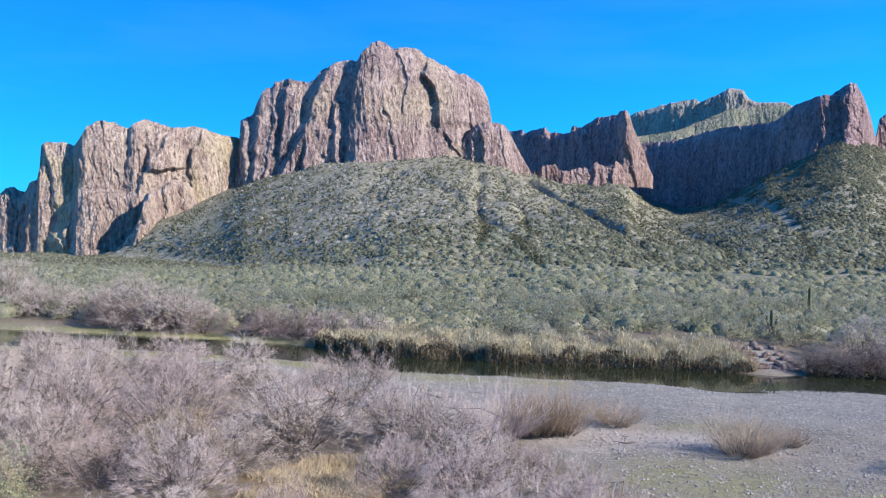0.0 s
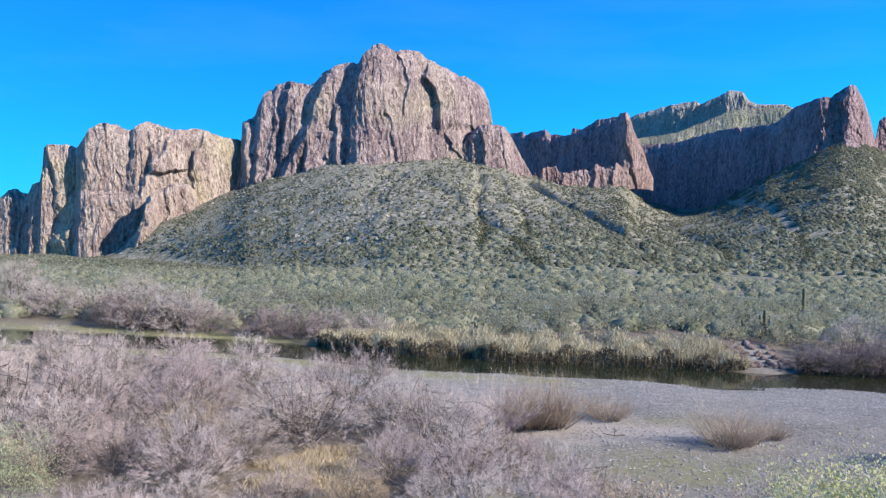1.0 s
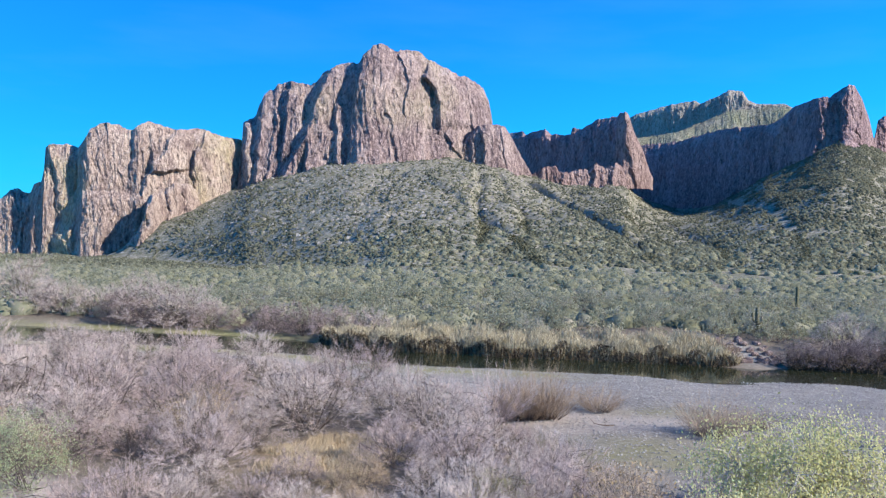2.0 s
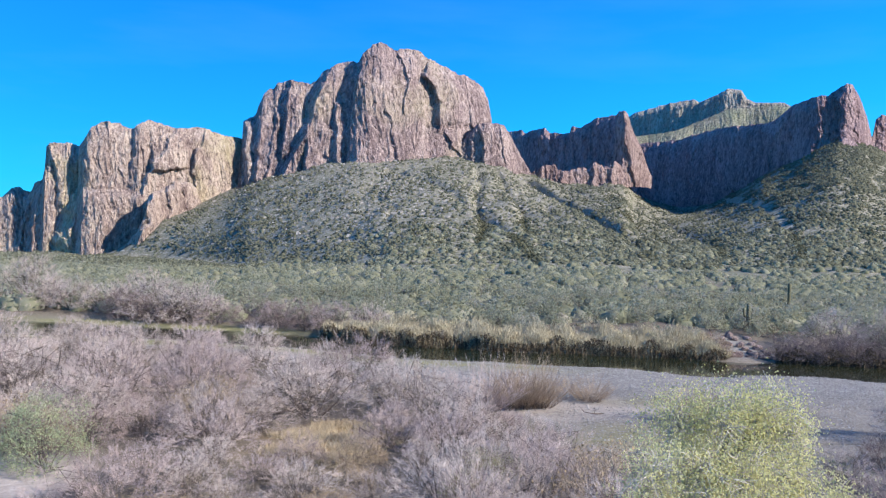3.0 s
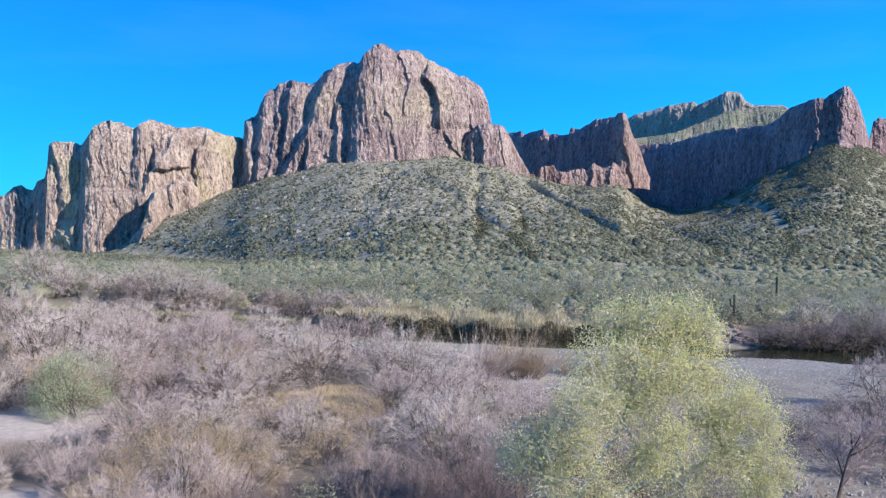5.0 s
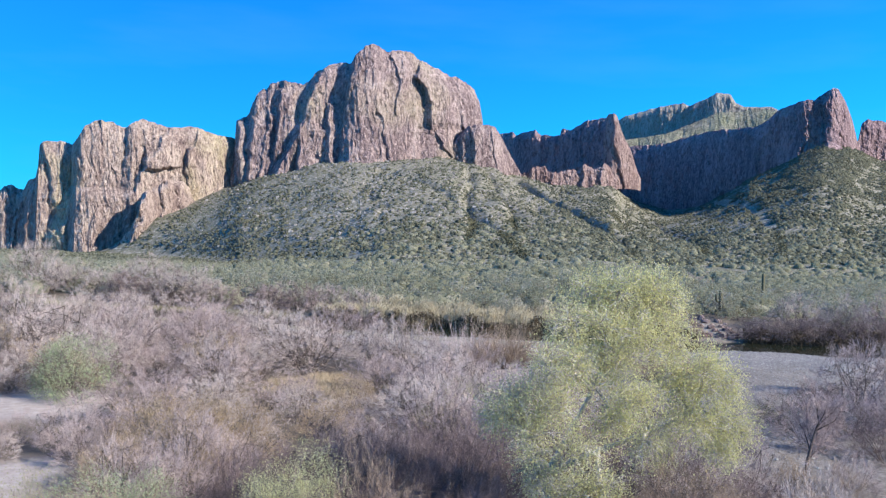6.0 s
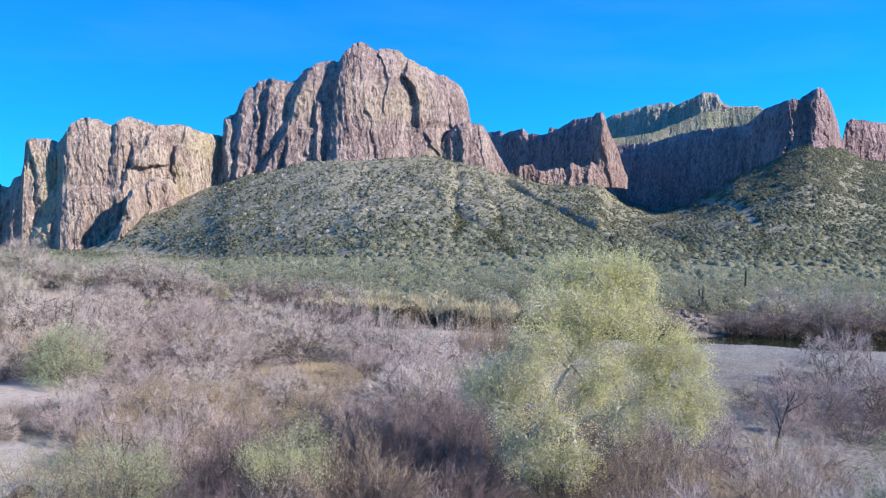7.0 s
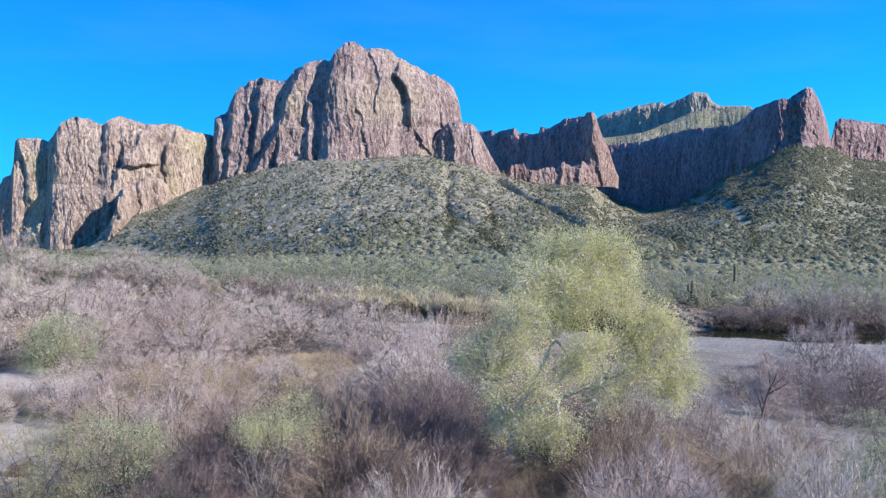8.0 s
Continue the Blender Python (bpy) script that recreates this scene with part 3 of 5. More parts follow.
build_cliff([(-294.2, 75.1, 60, 622), (-290.3, 130.2, 64.4, 620), (-289.9, 152.3, 65.1, 620), (-274.3, 161.7, 69.1, 619), (-270.7, 174.9, 70.7, 618), (-266.3, 184.7, 72.2, 618),
    (-249.6, 200.4, 79.7, 616), (-236, 204.9, 84.3, 614), (-222.1, 204.7, 87.5, 612), (-209.5, 200.3, 90.7, 611), (-195, 214.5, 94, 609), (-178.2, 226, 96, 607),
    (-168, 229, 98.4, 607), (-150.9, 229.5, 99.7, 600), (-144.5, 241.4, 101.3, 598), (-134.6, 252, 101.7, 598), (-117.5, 252.5, 103.7, 601), (-109.1, 247.2, 104, 604),
    (-83.1, 248, 104.9, 612), (-62.1, 235, 106.3, 622), (-34.3, 220.9, 109.3, 632), (-10.1, 212.8, 110.2, 646), (0.4, 204.9, 109.2, 653), (7.8, 188.2, 108.8, 658),
    (13.5, 164.6, 106.9, 662)],
    [(4, 0.12, 2.4, ((-148, 244.7), (-152.4, 217.2), (-156.5, 182.8), (-159.2, 148.5), (-157.9, 100.6))),
        (7, 0.5, 1.8, ((-185.5, 219.6), (-193.1, 202.2), (-200.7, 171.1), (-204.3, 140.1), (-206, 98.9))),
        (6, 0.45, 1.5, ((-231.8, 205), (-235.6, 180.2), (-237.3, 138.9), (-240.2, 125.1))),
        (8, 0.5, 1.6, ((-205.6, 140), (-216.1, 126), (-231.6, 101.4), (-236.4, 84.1))),
        (4, 0.4, 1.5, ((-286.6, 156.5), (-282.4, 123.6), (-279, 75.7))),
        (5, 0.5, 1.6, ((-251.2, 155.6), (-254.7, 124.6), (-256, 90.2))),
        (7, 0.5, 1.6, ((-266.7, 179.2), (-267.8, 137.9), (-269.1, 103.5), (-269, 69.2))),
        (9, 0.3, 2.6, ((-67.4, 214.4), (-57.4, 203.1), (-51.1, 182.8), (-49.9, 168.6))),
        (3.5, 0.25, 1.8, ((-43, 151.1), (-34.2, 135.7), (-23.9, 115.7))),
        (2.5, 0.25, 1.8, ((-104.8, 242.6), (-93.7, 222.4), (-88.9, 205.5), (-94.2, 184.8))),
        (2, 0.2, 1.3, ((-134.7, 169.8), (-129.8, 135.8), (-123.2, 108.7))),
        (4, 0.5, 1.5, ((-177.9, 168.4), (-175.1, 134.2), (-168.2, 100.3))),
        (2.5, 0.3, 1.3, ((-110.3, 160.4), (-102.5, 136.8), (-98, 109.6))),
        (3, 0.3, 1.4, ((-16.7, 207.8), (-12.3, 180.7), (-7.8, 153.6)))],
    ROCK, "massive rounded reddish-brown peak with fluted faces", seed=37, lean=0.32, relief=2.2, deep=120, jag=1.3)
build_cliff([(-25.6, 122.4, 108.1, 640), (-22.2, 139.5, 108.3, 638), (-14.3, 148, 107.2, 636), (-4.6, 159.2, 106.2, 633), (5.4, 162.9, 105.2, 632), (19.1, 160, 103.7, 634),
    (29.3, 157.6, 102, 638), (36.6, 145, 99.6, 643), (47.4, 128.4, 95.9, 652), (58.2, 111.1, 93.5, 662), (63.3, 100.5, 91.7, 670)],
    [(4, 0.4, 1.8, ((0, 162.1), (-0.5, 140.3), (4.8, 109.9))),
        (3, 0.4, 1.6, ((-12.8, 143.3), (-11.5, 111.3))),
        (2, 0.4, 1.3, ((22.5, 160.1), (28.9, 134.5), (34.7, 107.6)))],
    ROCK, "small brown buttress at the foot of the peak", seed=41, lean=0.2, relief=2.2, deep=50, jag=1.0)
build_cliff([(12.8, 147.5, 103.4, 880), (36.4, 149.7, 100.9, 850), (49.8, 154.2, 100.1, 835), (54.7, 149, 98.9, 828), (66.6, 154.8, 98, 815), (76.6, 157.9, 97.6, 806),
    (83.6, 151.3, 97.2, 800), (107.2, 150.8, 96.7, 780), (108.9, 159, 96.1, 778), (120.3, 159.4, 95.2, 770), (130.2, 164.4, 94.2, 764), (138.7, 170.8, 93.9, 758),
    (160, 174.2, 93.3, 742), (174.9, 170, 92.5, 735)],
    [(3, 0.5, 1.5, ((76.6, 157.9), (77.2, 143))),
        (3, 0.3, 1.5, ((120.3, 159.4), (122.2, 110.7)))],
    ROCK_DARK, "cliff wall turned away from the sun, rock tinted purple-brown for shade", seed=53, lean=0.06, relief=2.4, deep=60, jag=0.9)
build_cliff([(178.1, 138.4, 62.3, 905), (201.3, 143.2, 56.4, 895), (234.5, 147.1, 54.3, 868), (267.3, 159, 59, 830), (300.1, 166.8, 73.6, 790), (339.7, 170.8, 101.9, 745),
    (355.9, 179.4, 111.2, 726), (365.4, 190.5, 111.5, 714), (384.7, 200.5, 122.9, 688), (394.5, 204.2, 127.3, 678), (404.2, 207.8, 131, 674), (410.9, 205.4, 134.6, 672),
    (423.6, 216.5, 140.4, 668), (433.2, 222.2, 142, 664), (439.8, 221, 142.3, 664), (448.9, 203.9, 135.9, 672), (457.5, 182.9, 126.2, 690), (464.3, 158.4, 121.7, 712),
    (468, 181.2, 123.2, 722), (475.7, 186.8, 123.5, 722), (496.7, 182.8, 124.3, 728), (535.8, 180.2, 125.7, 740), (600.8, 175.7, 128, 760)],
    [(7, 0.3, 1.2, ((405.5, 207.9), (399.7, 187.6), (397.3, 160.8), (393.8, 130.5))),
        (6, 0.25, 1.4, ((431.9, 222.1), (428.3, 195.2), (426.2, 161.7))),
        (4, 0.4, 1.4, ((448.3, 202.6), (447.3, 175.8), (445.6, 149.1))),
        (5, 0.7, 0.5, ((359, 182.9), (347.2, 145.6), (341.8, 111.9))),
        (5, 0.6, 0.5, ((300.1, 167.5), (294.9, 130.4), (296.1, 96.8))),
        (4, 0.6, 0.5, ((247.6, 152.2), (247.6, 115.2)))],
    ROCK_DARK, "cliff wall round a shaded hollow with a peak at its end, rock tinted for shade", seed=57, lean=0.14, relief=2.6, deep=90, jag=0.8)
build_cliff([(412.9, 146.6, 131.2, 656), (420.7, 150.9, 131.5, 648), (429, 155.2, 128.5, 640), (438.8, 156.8, 122.1, 637), (446.8, 151.8, 115.8, 638), (453.7, 141.3, 110.7, 642),
    (462.9, 123, 106.3, 650)],
    [(3, 0.5, 1.5, ((431, 155.2), (428.2, 121.7)))],
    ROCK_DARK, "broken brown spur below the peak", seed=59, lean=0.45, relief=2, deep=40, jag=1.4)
build_cliff([(158.3, 112, 88.4, 726), (161.4, 137.8, 88.6, 722), (162, 175.6, 88.6, 716), (165.8, 180.5, 88.8, 710), (171.1, 181.4, 89, 706), (176, 176.8, 89.2, 706),
    (180.5, 163.4, 89.3, 708), (186.3, 150.1, 89.5, 712), (195, 133.6, 89.8, 718), (202.4, 113.6, 89.4, 724), (207.5, 101.7, 88.2, 730)],
    [(4, 0.25, 1.8, ((173.1, 181.4), (176.2, 153.2), (181.9, 126.4), (185.6, 99.5)))],
    ROCK_SPIRE, "slender rock spire standing before the wall", seed=67, lean=0.06, relief=1.6, deep=14, jag=0.6)
build_cliff([(59.3, 100.3, 89.5, 688), (75.1, 109.7, 87.4, 684), (91.9, 111.7, 85.3, 682), (105.6, 106.1, 84.4, 682), (116.8, 110.5, 83.5, 682), (128.9, 110.3, 84, 682),
    (139.4, 116.1, 84.4, 682), (152.3, 113.8, 84.8, 682), (162.1, 118.2, 85.2, 684), (170.4, 111.1, 86.8, 690), (179.7, 95.9, 87.2, 698)],
    [(2.5, 0.5, 1.4, ((75.1, 109.7), (72.7, 85.2))),
        (2.5, 0.5, 1.4, ((102.1, 108), (101.6, 86.3))),
        (2.5, 0.5, 1.4, ((138.8, 116), (136.5, 87.6))),
        (2.5, 0.5, 1.4, ((160.8, 118.2), (159.9, 88.4)))],
    ROCK_SPIRE, "low broken rock outcrop above the slope", seed=71, lean=0.35, relief=2.4, deep=30, jag=1.6)


# ---- plants ----
def tubes(paths, r0, r1, sides=3):
    """Tapered tubes along paths (m, n, 3)."""
    m, n = paths.shape[:2]
    d = unit(np.gradient(paths, axis=1))
    a = unit(np.cross(d, np.where(np.abs(d[..., 2:]) > 0.9, [1.0, 0, 0], [0, 0, 1.0])))
    b = np.cross(d, a)
    r = r0[:, None] + (r1 - r0)[:, None] * np.linspace(0, 1, n)[None]
    ang = np.arange(sides) * 2 * np.pi / sides
    v = paths[:, :, None] + r[:, :, None, None] * (np.cos(ang)[:, None] * a[:, :, None] + np.sin(ang)[:, None] * b[:, :, None])
    i = np.arange(m * n * sides).reshape(m, n, sides)
    j = np.roll(i, -1, axis=2)
    return v.reshape(-1, 3), np.stack([i[:, :-1], j[:, :-1], j[:, 1:], i[:, 1:]], -1).reshape(-1, 4)


def slivers(p, q, w, rng):
    """Thin pointed blades from p to q."""
    side = unit(np.cross(q - p, rng.normal(size=p.shape))) * (w / 2)[:, None]
    v = np.stack([p - side, p + side, q], 1).reshape(-1, 3)
    return v, np.arange(len(v)).reshape(-1, 3)


def leaves_at(c, size, rng, droop=0.0):
    """Four-cornered leaves round the places c."""
    a = ball(rng, len(c))
    a[:, 2] -= droop
    a = unit(a)
    b = unit(np.cross(a, rng.normal(size=a.shape)))
    s = (size * rng.uniform(0.6, 1.3, len(c)))[:, None]
    v = np.stack([c - a * s * 0.5, c + b * s * 0.32, c + a * s * 0.5, c - b * s * 0.32], 1).reshape(-1, 3)
    return v, np.arange(len(v)).reshape(-1, 4)


def shoots(p, d, length, rng, lift=0.15, wander=0.25, n=4):
    """Bending shoots: paths (m, n, 3) from p along d."""
    pts, cur, way = [p], p, d
    for _ in range(n - 1):
        way = unit(way + wander * rng.normal(size=d.shape) + [0, 0, lift])
        cur = cur + way * (length / (n - 1))[:, None]
        pts.append(cur)
    return np.stack(pts, 1)


def offshoots(paths, k, spread, rng, lo=0.25):
    """k starts and directions on each path."""
    m, n = paths.shape[:2]
    i = np.repeat(np.arange(m), k)
    f = rng.uniform(lo, 1.0, len(i)) * (n - 1)
    j = np.minimum(f.astype(int), n - 2)
    t = (f - j)[:, None]
    p = paths[i, j] * (1 - t) + paths[i, j + 1] * t
    d = unit(unit(paths[i, j + 1] - paths[i, j]) + spread * rng.normal(size=p.shape))
    return p, d, i


def joined(*pieces):
    vs, fs, base = [], [], 0
    for v, f in pieces:
        vs.append(v)
        fs.append(f + base)
        base += len(v)
    return np.concatenate(vs), fs


def bare_bush(seed, tall, twig_mat, stems=13, k1=11, k2=8, k3=9, fan=1.0, twig=0.0145, leafy=0, leaf_mat=None, leaf=0.07, stem_mat=None, wide=0.66, leaf_low=0.0, reach=(0.6, 1.05)):
    """A many-stemmed bush about tall metres high and wider: its stems, its twigs, and leaves if it has some."""
    rng = np.random.default_rng(seed)
    turn = rng.uniform(0, 2 * np.pi, stems)
    out = fan * np.sqrt(rng.uniform(0.02, 1, stems))
    d = unit(np.stack([np.cos(turn) * out, np.sin(turn) * out, np.full(stems, 0.62)], 1))
    p = np.stack([np.cos(turn) * 0.25, np.sin(turn) * 0.25, np.full(stems, -0.1)], 1) * tall / 3
    s0 = shoots(p, d, tall * rng.uniform(*reach, stems), rng, 0.08, 0.16, 5)
    # limbs reach for a lumpy dome
    m = stems * k1
    i = np.repeat(np.arange(stems), k1)
    f = rng.integers(1, 5, m)
    p1 = s0[i, f]
    aim = unit(p1 * [1, 1, 0.6] / tall + 0.62 * ball(rng, m) + [0, 0, 0.15])
    aim[:, 2] = np.abs(aim[:, 2])
    lump = 0.86 + 0.22 * value_noise(aim[:, 0] * 2.3, aim[:, 1] * 2.3, aim[:, 2] * 2.3, seed) + rng.uniform(-0.1, 0.08, m)
    end = aim * tall * [wide, wide, 1.0] * lump[:, None]
    end[:, 2] = np.maximum(end[:, 2], 0.12 * tall)
    t = np.linspace(0, 1, 3)[None, :, None]
    s1 = p1[:, None] * (1 - t) + end[:, None] * t + 0.07 * tall * np.sin(t * np.pi) * rng.normal(size=(m, 1, 3))
    p2, d2, j2 = offshoots(s1, k2, 0.35, rng, 0.4)
    d2 = unit(0.5 * d2 + 0.8 * unit(p2 - [0, 0, 0.2 * tall]) + [0, 0, 0.28] + 0.34 * rng.normal(size=p2.shape))
    l2 = tall * rng.uniform(0.09, 0.22, len(p2))
    q2 = p2 + d2 * l2[:, None]
    p3 = np.repeat(p2, k3, 0) + (np.repeat(q2, k3, 0) - np.repeat(p2, k3, 0)) * rng.uniform(0.1, 1.0, (len(p2) * k3, 1))
    q3 = p3 + unit(np.repeat(d2, k3, 0) + [0, 0, 0.1] + 0.5 * rng.normal(size=p3.shape)) * (tall * rng.uniform(0.04, 0.13, len(p3)))[:, None]
    w = twig * tall / 3
    tv = joined(slivers(p2, q2, np.full(len(p2), w * 0.55), rng), slivers(p3, q3, np.full(len(p3), w * 0.40), rng))
    limbs = tubes(s1, np.full(len(s1), w * 0.55), np.full(len(s1), w * 0.2), 3)
    sv = joined(tubes(s0, np.full(stems, 0.009 * tall), np.full(stems, 0.003 * tall), 3), limbs)
    top = tagged(new("bare_bush"))
    if stem_mat:
        for one in s0:
            part("stem", mesh_of("stem", *tubes(one[None], np.array([0.007 * tall]), np.array([0.003 * tall]), 5), stem_mat, True), top, "pale thin stem")
        part("branchwork", mesh_of("branchwork", *limbs, stem_mat, True), top, "pale thin branches")
    else:
        part("stem_clump", mesh_of("stem_clump", *sv, BARK, True), top, "dark thin stems from one root")
    part("twig_crown", mesh_of("twig_crown", *tv, twig_mat), top)
    if leafy:
        high = q2[q2[:, 2] > leaf_low * tall]
        c = high[rng.integers(0, len(high), leafy)] + rng.normal(size=(leafy, 3)) * 0.05 * tall
        part("foliage", mesh_of("foliage", *leaves_at(c, leaf, rng), leaf_mat), top)
    return top


def broom_bush(seed, tall, twig_mat, shoots_out=230, fan=1.25):
    """A bush of straight thin shoots fanning up from one root."""
    rng = np.random.default_rng(seed)
    turn, out = rng.uniform(0, 2 * np.pi, shoots_out), fan * np.sqrt(rng.uniform(0.0, 1, shoots_out))
    d = unit(np.stack([np.cos(turn) * out, np.sin(turn) * out, np.full(shoots_out, 0.75)], 1))
    p = np.stack([np.cos(turn) * out * 0.16, np.sin(turn) * out * 0.16, np.full(shoots_out, -0.02)], 1) * tall
    s0 = shoots(p, d, tall * rng.uniform(0.55, 1.05, shoots_out) * (1.05 - 0.25 * out), rng, 0.06, 0.09, 4)
    b, e, _ = offshoots(s0, 17, 0.42, rng, 0.25)
    tips = b + unit(e + [0, 0, 0.12]) * (tall * rng.uniform(0.07, 0.18, len(b)))[:, None]
    top = tagged(new("broom_bush"))
    part("stem_clump", mesh_of("stem_clump", *tubes(s0[::2, :2], np.full(len(s0[::2]), 0.0035 * tall), np.full(len(s0[::2]), 0.002 * tall), 3), BARK, True), top, "dark straight stems from one root")
    part("twig_crown", mesh_of("twig_crown", *joined(tubes(s0, np.full(shoots_out, 0.0022 * tall), np.full(shoots_out, 0.0006 * tall), 3), slivers(b, tips, np.full(len(b), 0.0034 * tall), rng)), twig_mat), top)
    return top


LOOSE = random.Random(7)


def spot(x, y, tall=1.0, sink=0.05):
    """A pose on the ground, with a random turn and the given scale."""
    m = pose(x, y, float(height(x, y)[0]) - sink, 0, 0, LOOSE.uniform(0, 360))
    return m @ Matrix.Scale(tall, 4)


def place(kind, x, y, scale, name, label, category, group=""):
    """Sets a copy of a grown plant on the ground."""
    ob = copy_thing(kind, pose(0, 0, 0))
    ob.matrix_basis = spot(x, y, scale)
    ob.name = name
    tagged(ob, label, category, group)
    return ob


FAR = dict(k1=10, k2=7, k3=9, twig=0.0215, wide=0.92)
greys = [bare_bush(100 + i, 3.0, TWIG_GREY, **FAR) for i in range(4)]
mauves = [bare_bush(120 + i, 3.0, TWIG_MAUVE, **FAR) for i in range(4)]
tans = [bare_bush(140 + i, 3.0, TWIG_TAN, leafy=1000, leaf=0.12, leaf_mat=LEAF_BROWN, **FAR) for i in range(2)]
dense = [bare_bush(150 + i, 3.0, TWIG_DARK, stems=16, k1=9, k2=8, k3=5, fan=1.1, twig=0.022, wide=0.95) for i in range(2)]
near_greys = [bare_bush(180 + i, 3.0, TWIG_GREY) for i in range(3)]
near_mauves = [bare_bush(190 + i, 3.0, TWIG_MAUVE) for i in range(3)]
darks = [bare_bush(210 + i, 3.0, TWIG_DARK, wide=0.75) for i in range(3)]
near_browns = [bare_bush(206 + i, 3.0, TWIG_BROWN) for i in range(2)]
leafy_tans = [bare_bush(208, 3.0, TWIG_TAN, k3=4, leafy=15000, leaf_mat=LEAF_BROWN, leaf=0.05, wide=0.8)]
near_tans = [bare_bush(200 + i, 3.0, TWIG_TAN, leafy=4200, leaf_mat=LEAF_BROWN, leaf=0.038) for i in range(2)]
green = [bare_bush(160 + i, 3.0, TWIG_DARK, k3=3, leafy=12000, leaf_mat=LEAF_SAGE, leaf=0.065, wide=0.75) for i in range(2)]
shrubs = [bare_bush(170 + i, 3.0, TWIG_TAN, stems=9, k1=5, k2=4, k3=1, fan=1.5, twig=0.02, wide=0.9, leafy=1000, leaf_mat=SCRUB_PLAIN, leaf=0.21) for i in range(4)]
brooms = [broom_bush(220 + i, 3.0, TWIG_TAN) for i in range(2)]
tan_brooms = [broom_bush(224, 3.0, TWIG_TAN, 260, 1.0)]
grey_brooms = [broom_bush(226 + i, 3.0, TWIG_MAUVE, 220, 1.2) for i in range(2)]
near_green = [bare_bush(230, 3.0, TWIG_BROWN, k3=3, leafy=17000, leaf_mat=LEAF_SAGE, leaf=0.04, wide=0.85), bare_bush(231, 3.0, TWIG_BROWN, k3=3, leafy=15000, leaf_mat=LEAF_LIME, leaf=0.04, wide=0.8)]
PARENTS = near_browns + leafy_tans + brooms + tan_brooms + grey_brooms + near_green + greys + mauves + tans + dense + near_greys + near_mauves + near_tans + darks + green + shrubs


def scatter(rng, n, box, gap, keep):
    """Places in a box (x0, y0, x1, y1) no nearer than gap, where keep allows."""
    got = []
    for _ in range(n * 12):
        x, y = rng.uniform(box[0], box[2]), rng.uniform(box[1], box[3])
        if keep(x, y) and all((x - a) ** 2 + (y - b) ** 2 > gap * gap for a, b in got):
            got.append((x, y))
            if len(got) == n:
                break
    return got


def brushy(x, y):
    edge = np.interp(y, [-30, 4, 12, 24, 31, 40, 50, 58, 66, 70], [18, 15, 11, 8, 6, 0.5, -6, -11, -22, -60])
    bare = dry_zone(np.array([x]), np.array([y]))[0] > 0.3 or sand_zone(np.array([x]), np.array([y]))[0] > 0.65
    clear = math.hypot(x + 16.8, y - 21.2) < 4.0 or (-22 < x < -12 and 10 < y < 19.5) or math.hypot(x + 5.6, y + 3.0) < 2.8 or math.hypot(x + 6.0, y - 7.2) < 3.0 or (-8 < x < 2.5 and y < -4.2) or math.hypot(x - 0.6, y + 6.8) < 2.2 or (4.2 < x < 6.8 and -6 < y < 2.4)
    return not clear and abs(x) < 0.6 * (y + 28) and x < edge and not bare and math.hypot(x - 6.5, y - 1.5) > 2.5


rng = np.random.default_rng(3)
# big mounds in the belt behind the dry grass, smaller bushes before it
for x, y in scatter(rng, 50, (-46, 33, 6, 62), 5.2, brushy):
    kind = greys[rng.integers(4)] if rng.uniform() < 0.62 else mauves[rng.integers(4)]
    place(kind, x, y, rng.uniform(1.15, 1.7) * (0.75 if y > 50 else 1.0), "bare_bush", "wide leafless grey bush with feathery pale twigs", "bush", "bare bushes on the bank")
for x, y in scatter(rng, 150, (-36, -9, 18, 33), 2.8, brushy):
    r = rng.uniform()
    if y < 11:
        kind = near_greys[rng.integers(3)] if r < 0.4 else near_mauves[rng.integers(3)] if r < 0.84 else near_tans[rng.integers(2)] if x < -2 else near_browns[rng.integers(2)]
    else:
        kind = greys[rng.integers(4)] if r < 0.5 else mauves[rng.integers(4)] if r < 0.88 else tans[rng.integers(2)]
    # bushes left of the cottonwood turn dark, partly painting in its shade
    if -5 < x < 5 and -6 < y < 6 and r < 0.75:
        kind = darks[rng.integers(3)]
    big = 1.0 - 0.42 * (x < -7 and -4 < y < 11) - 0.4 * (-10 < x < 1 and 10 < y < 28)
    place(kind, x, y, rng.uniform(0.65, 1.15) * big, "bare_bush", "leafless grey-mauve riverside bush with dense thin twigs", "bush", "bare bushes on the bank")

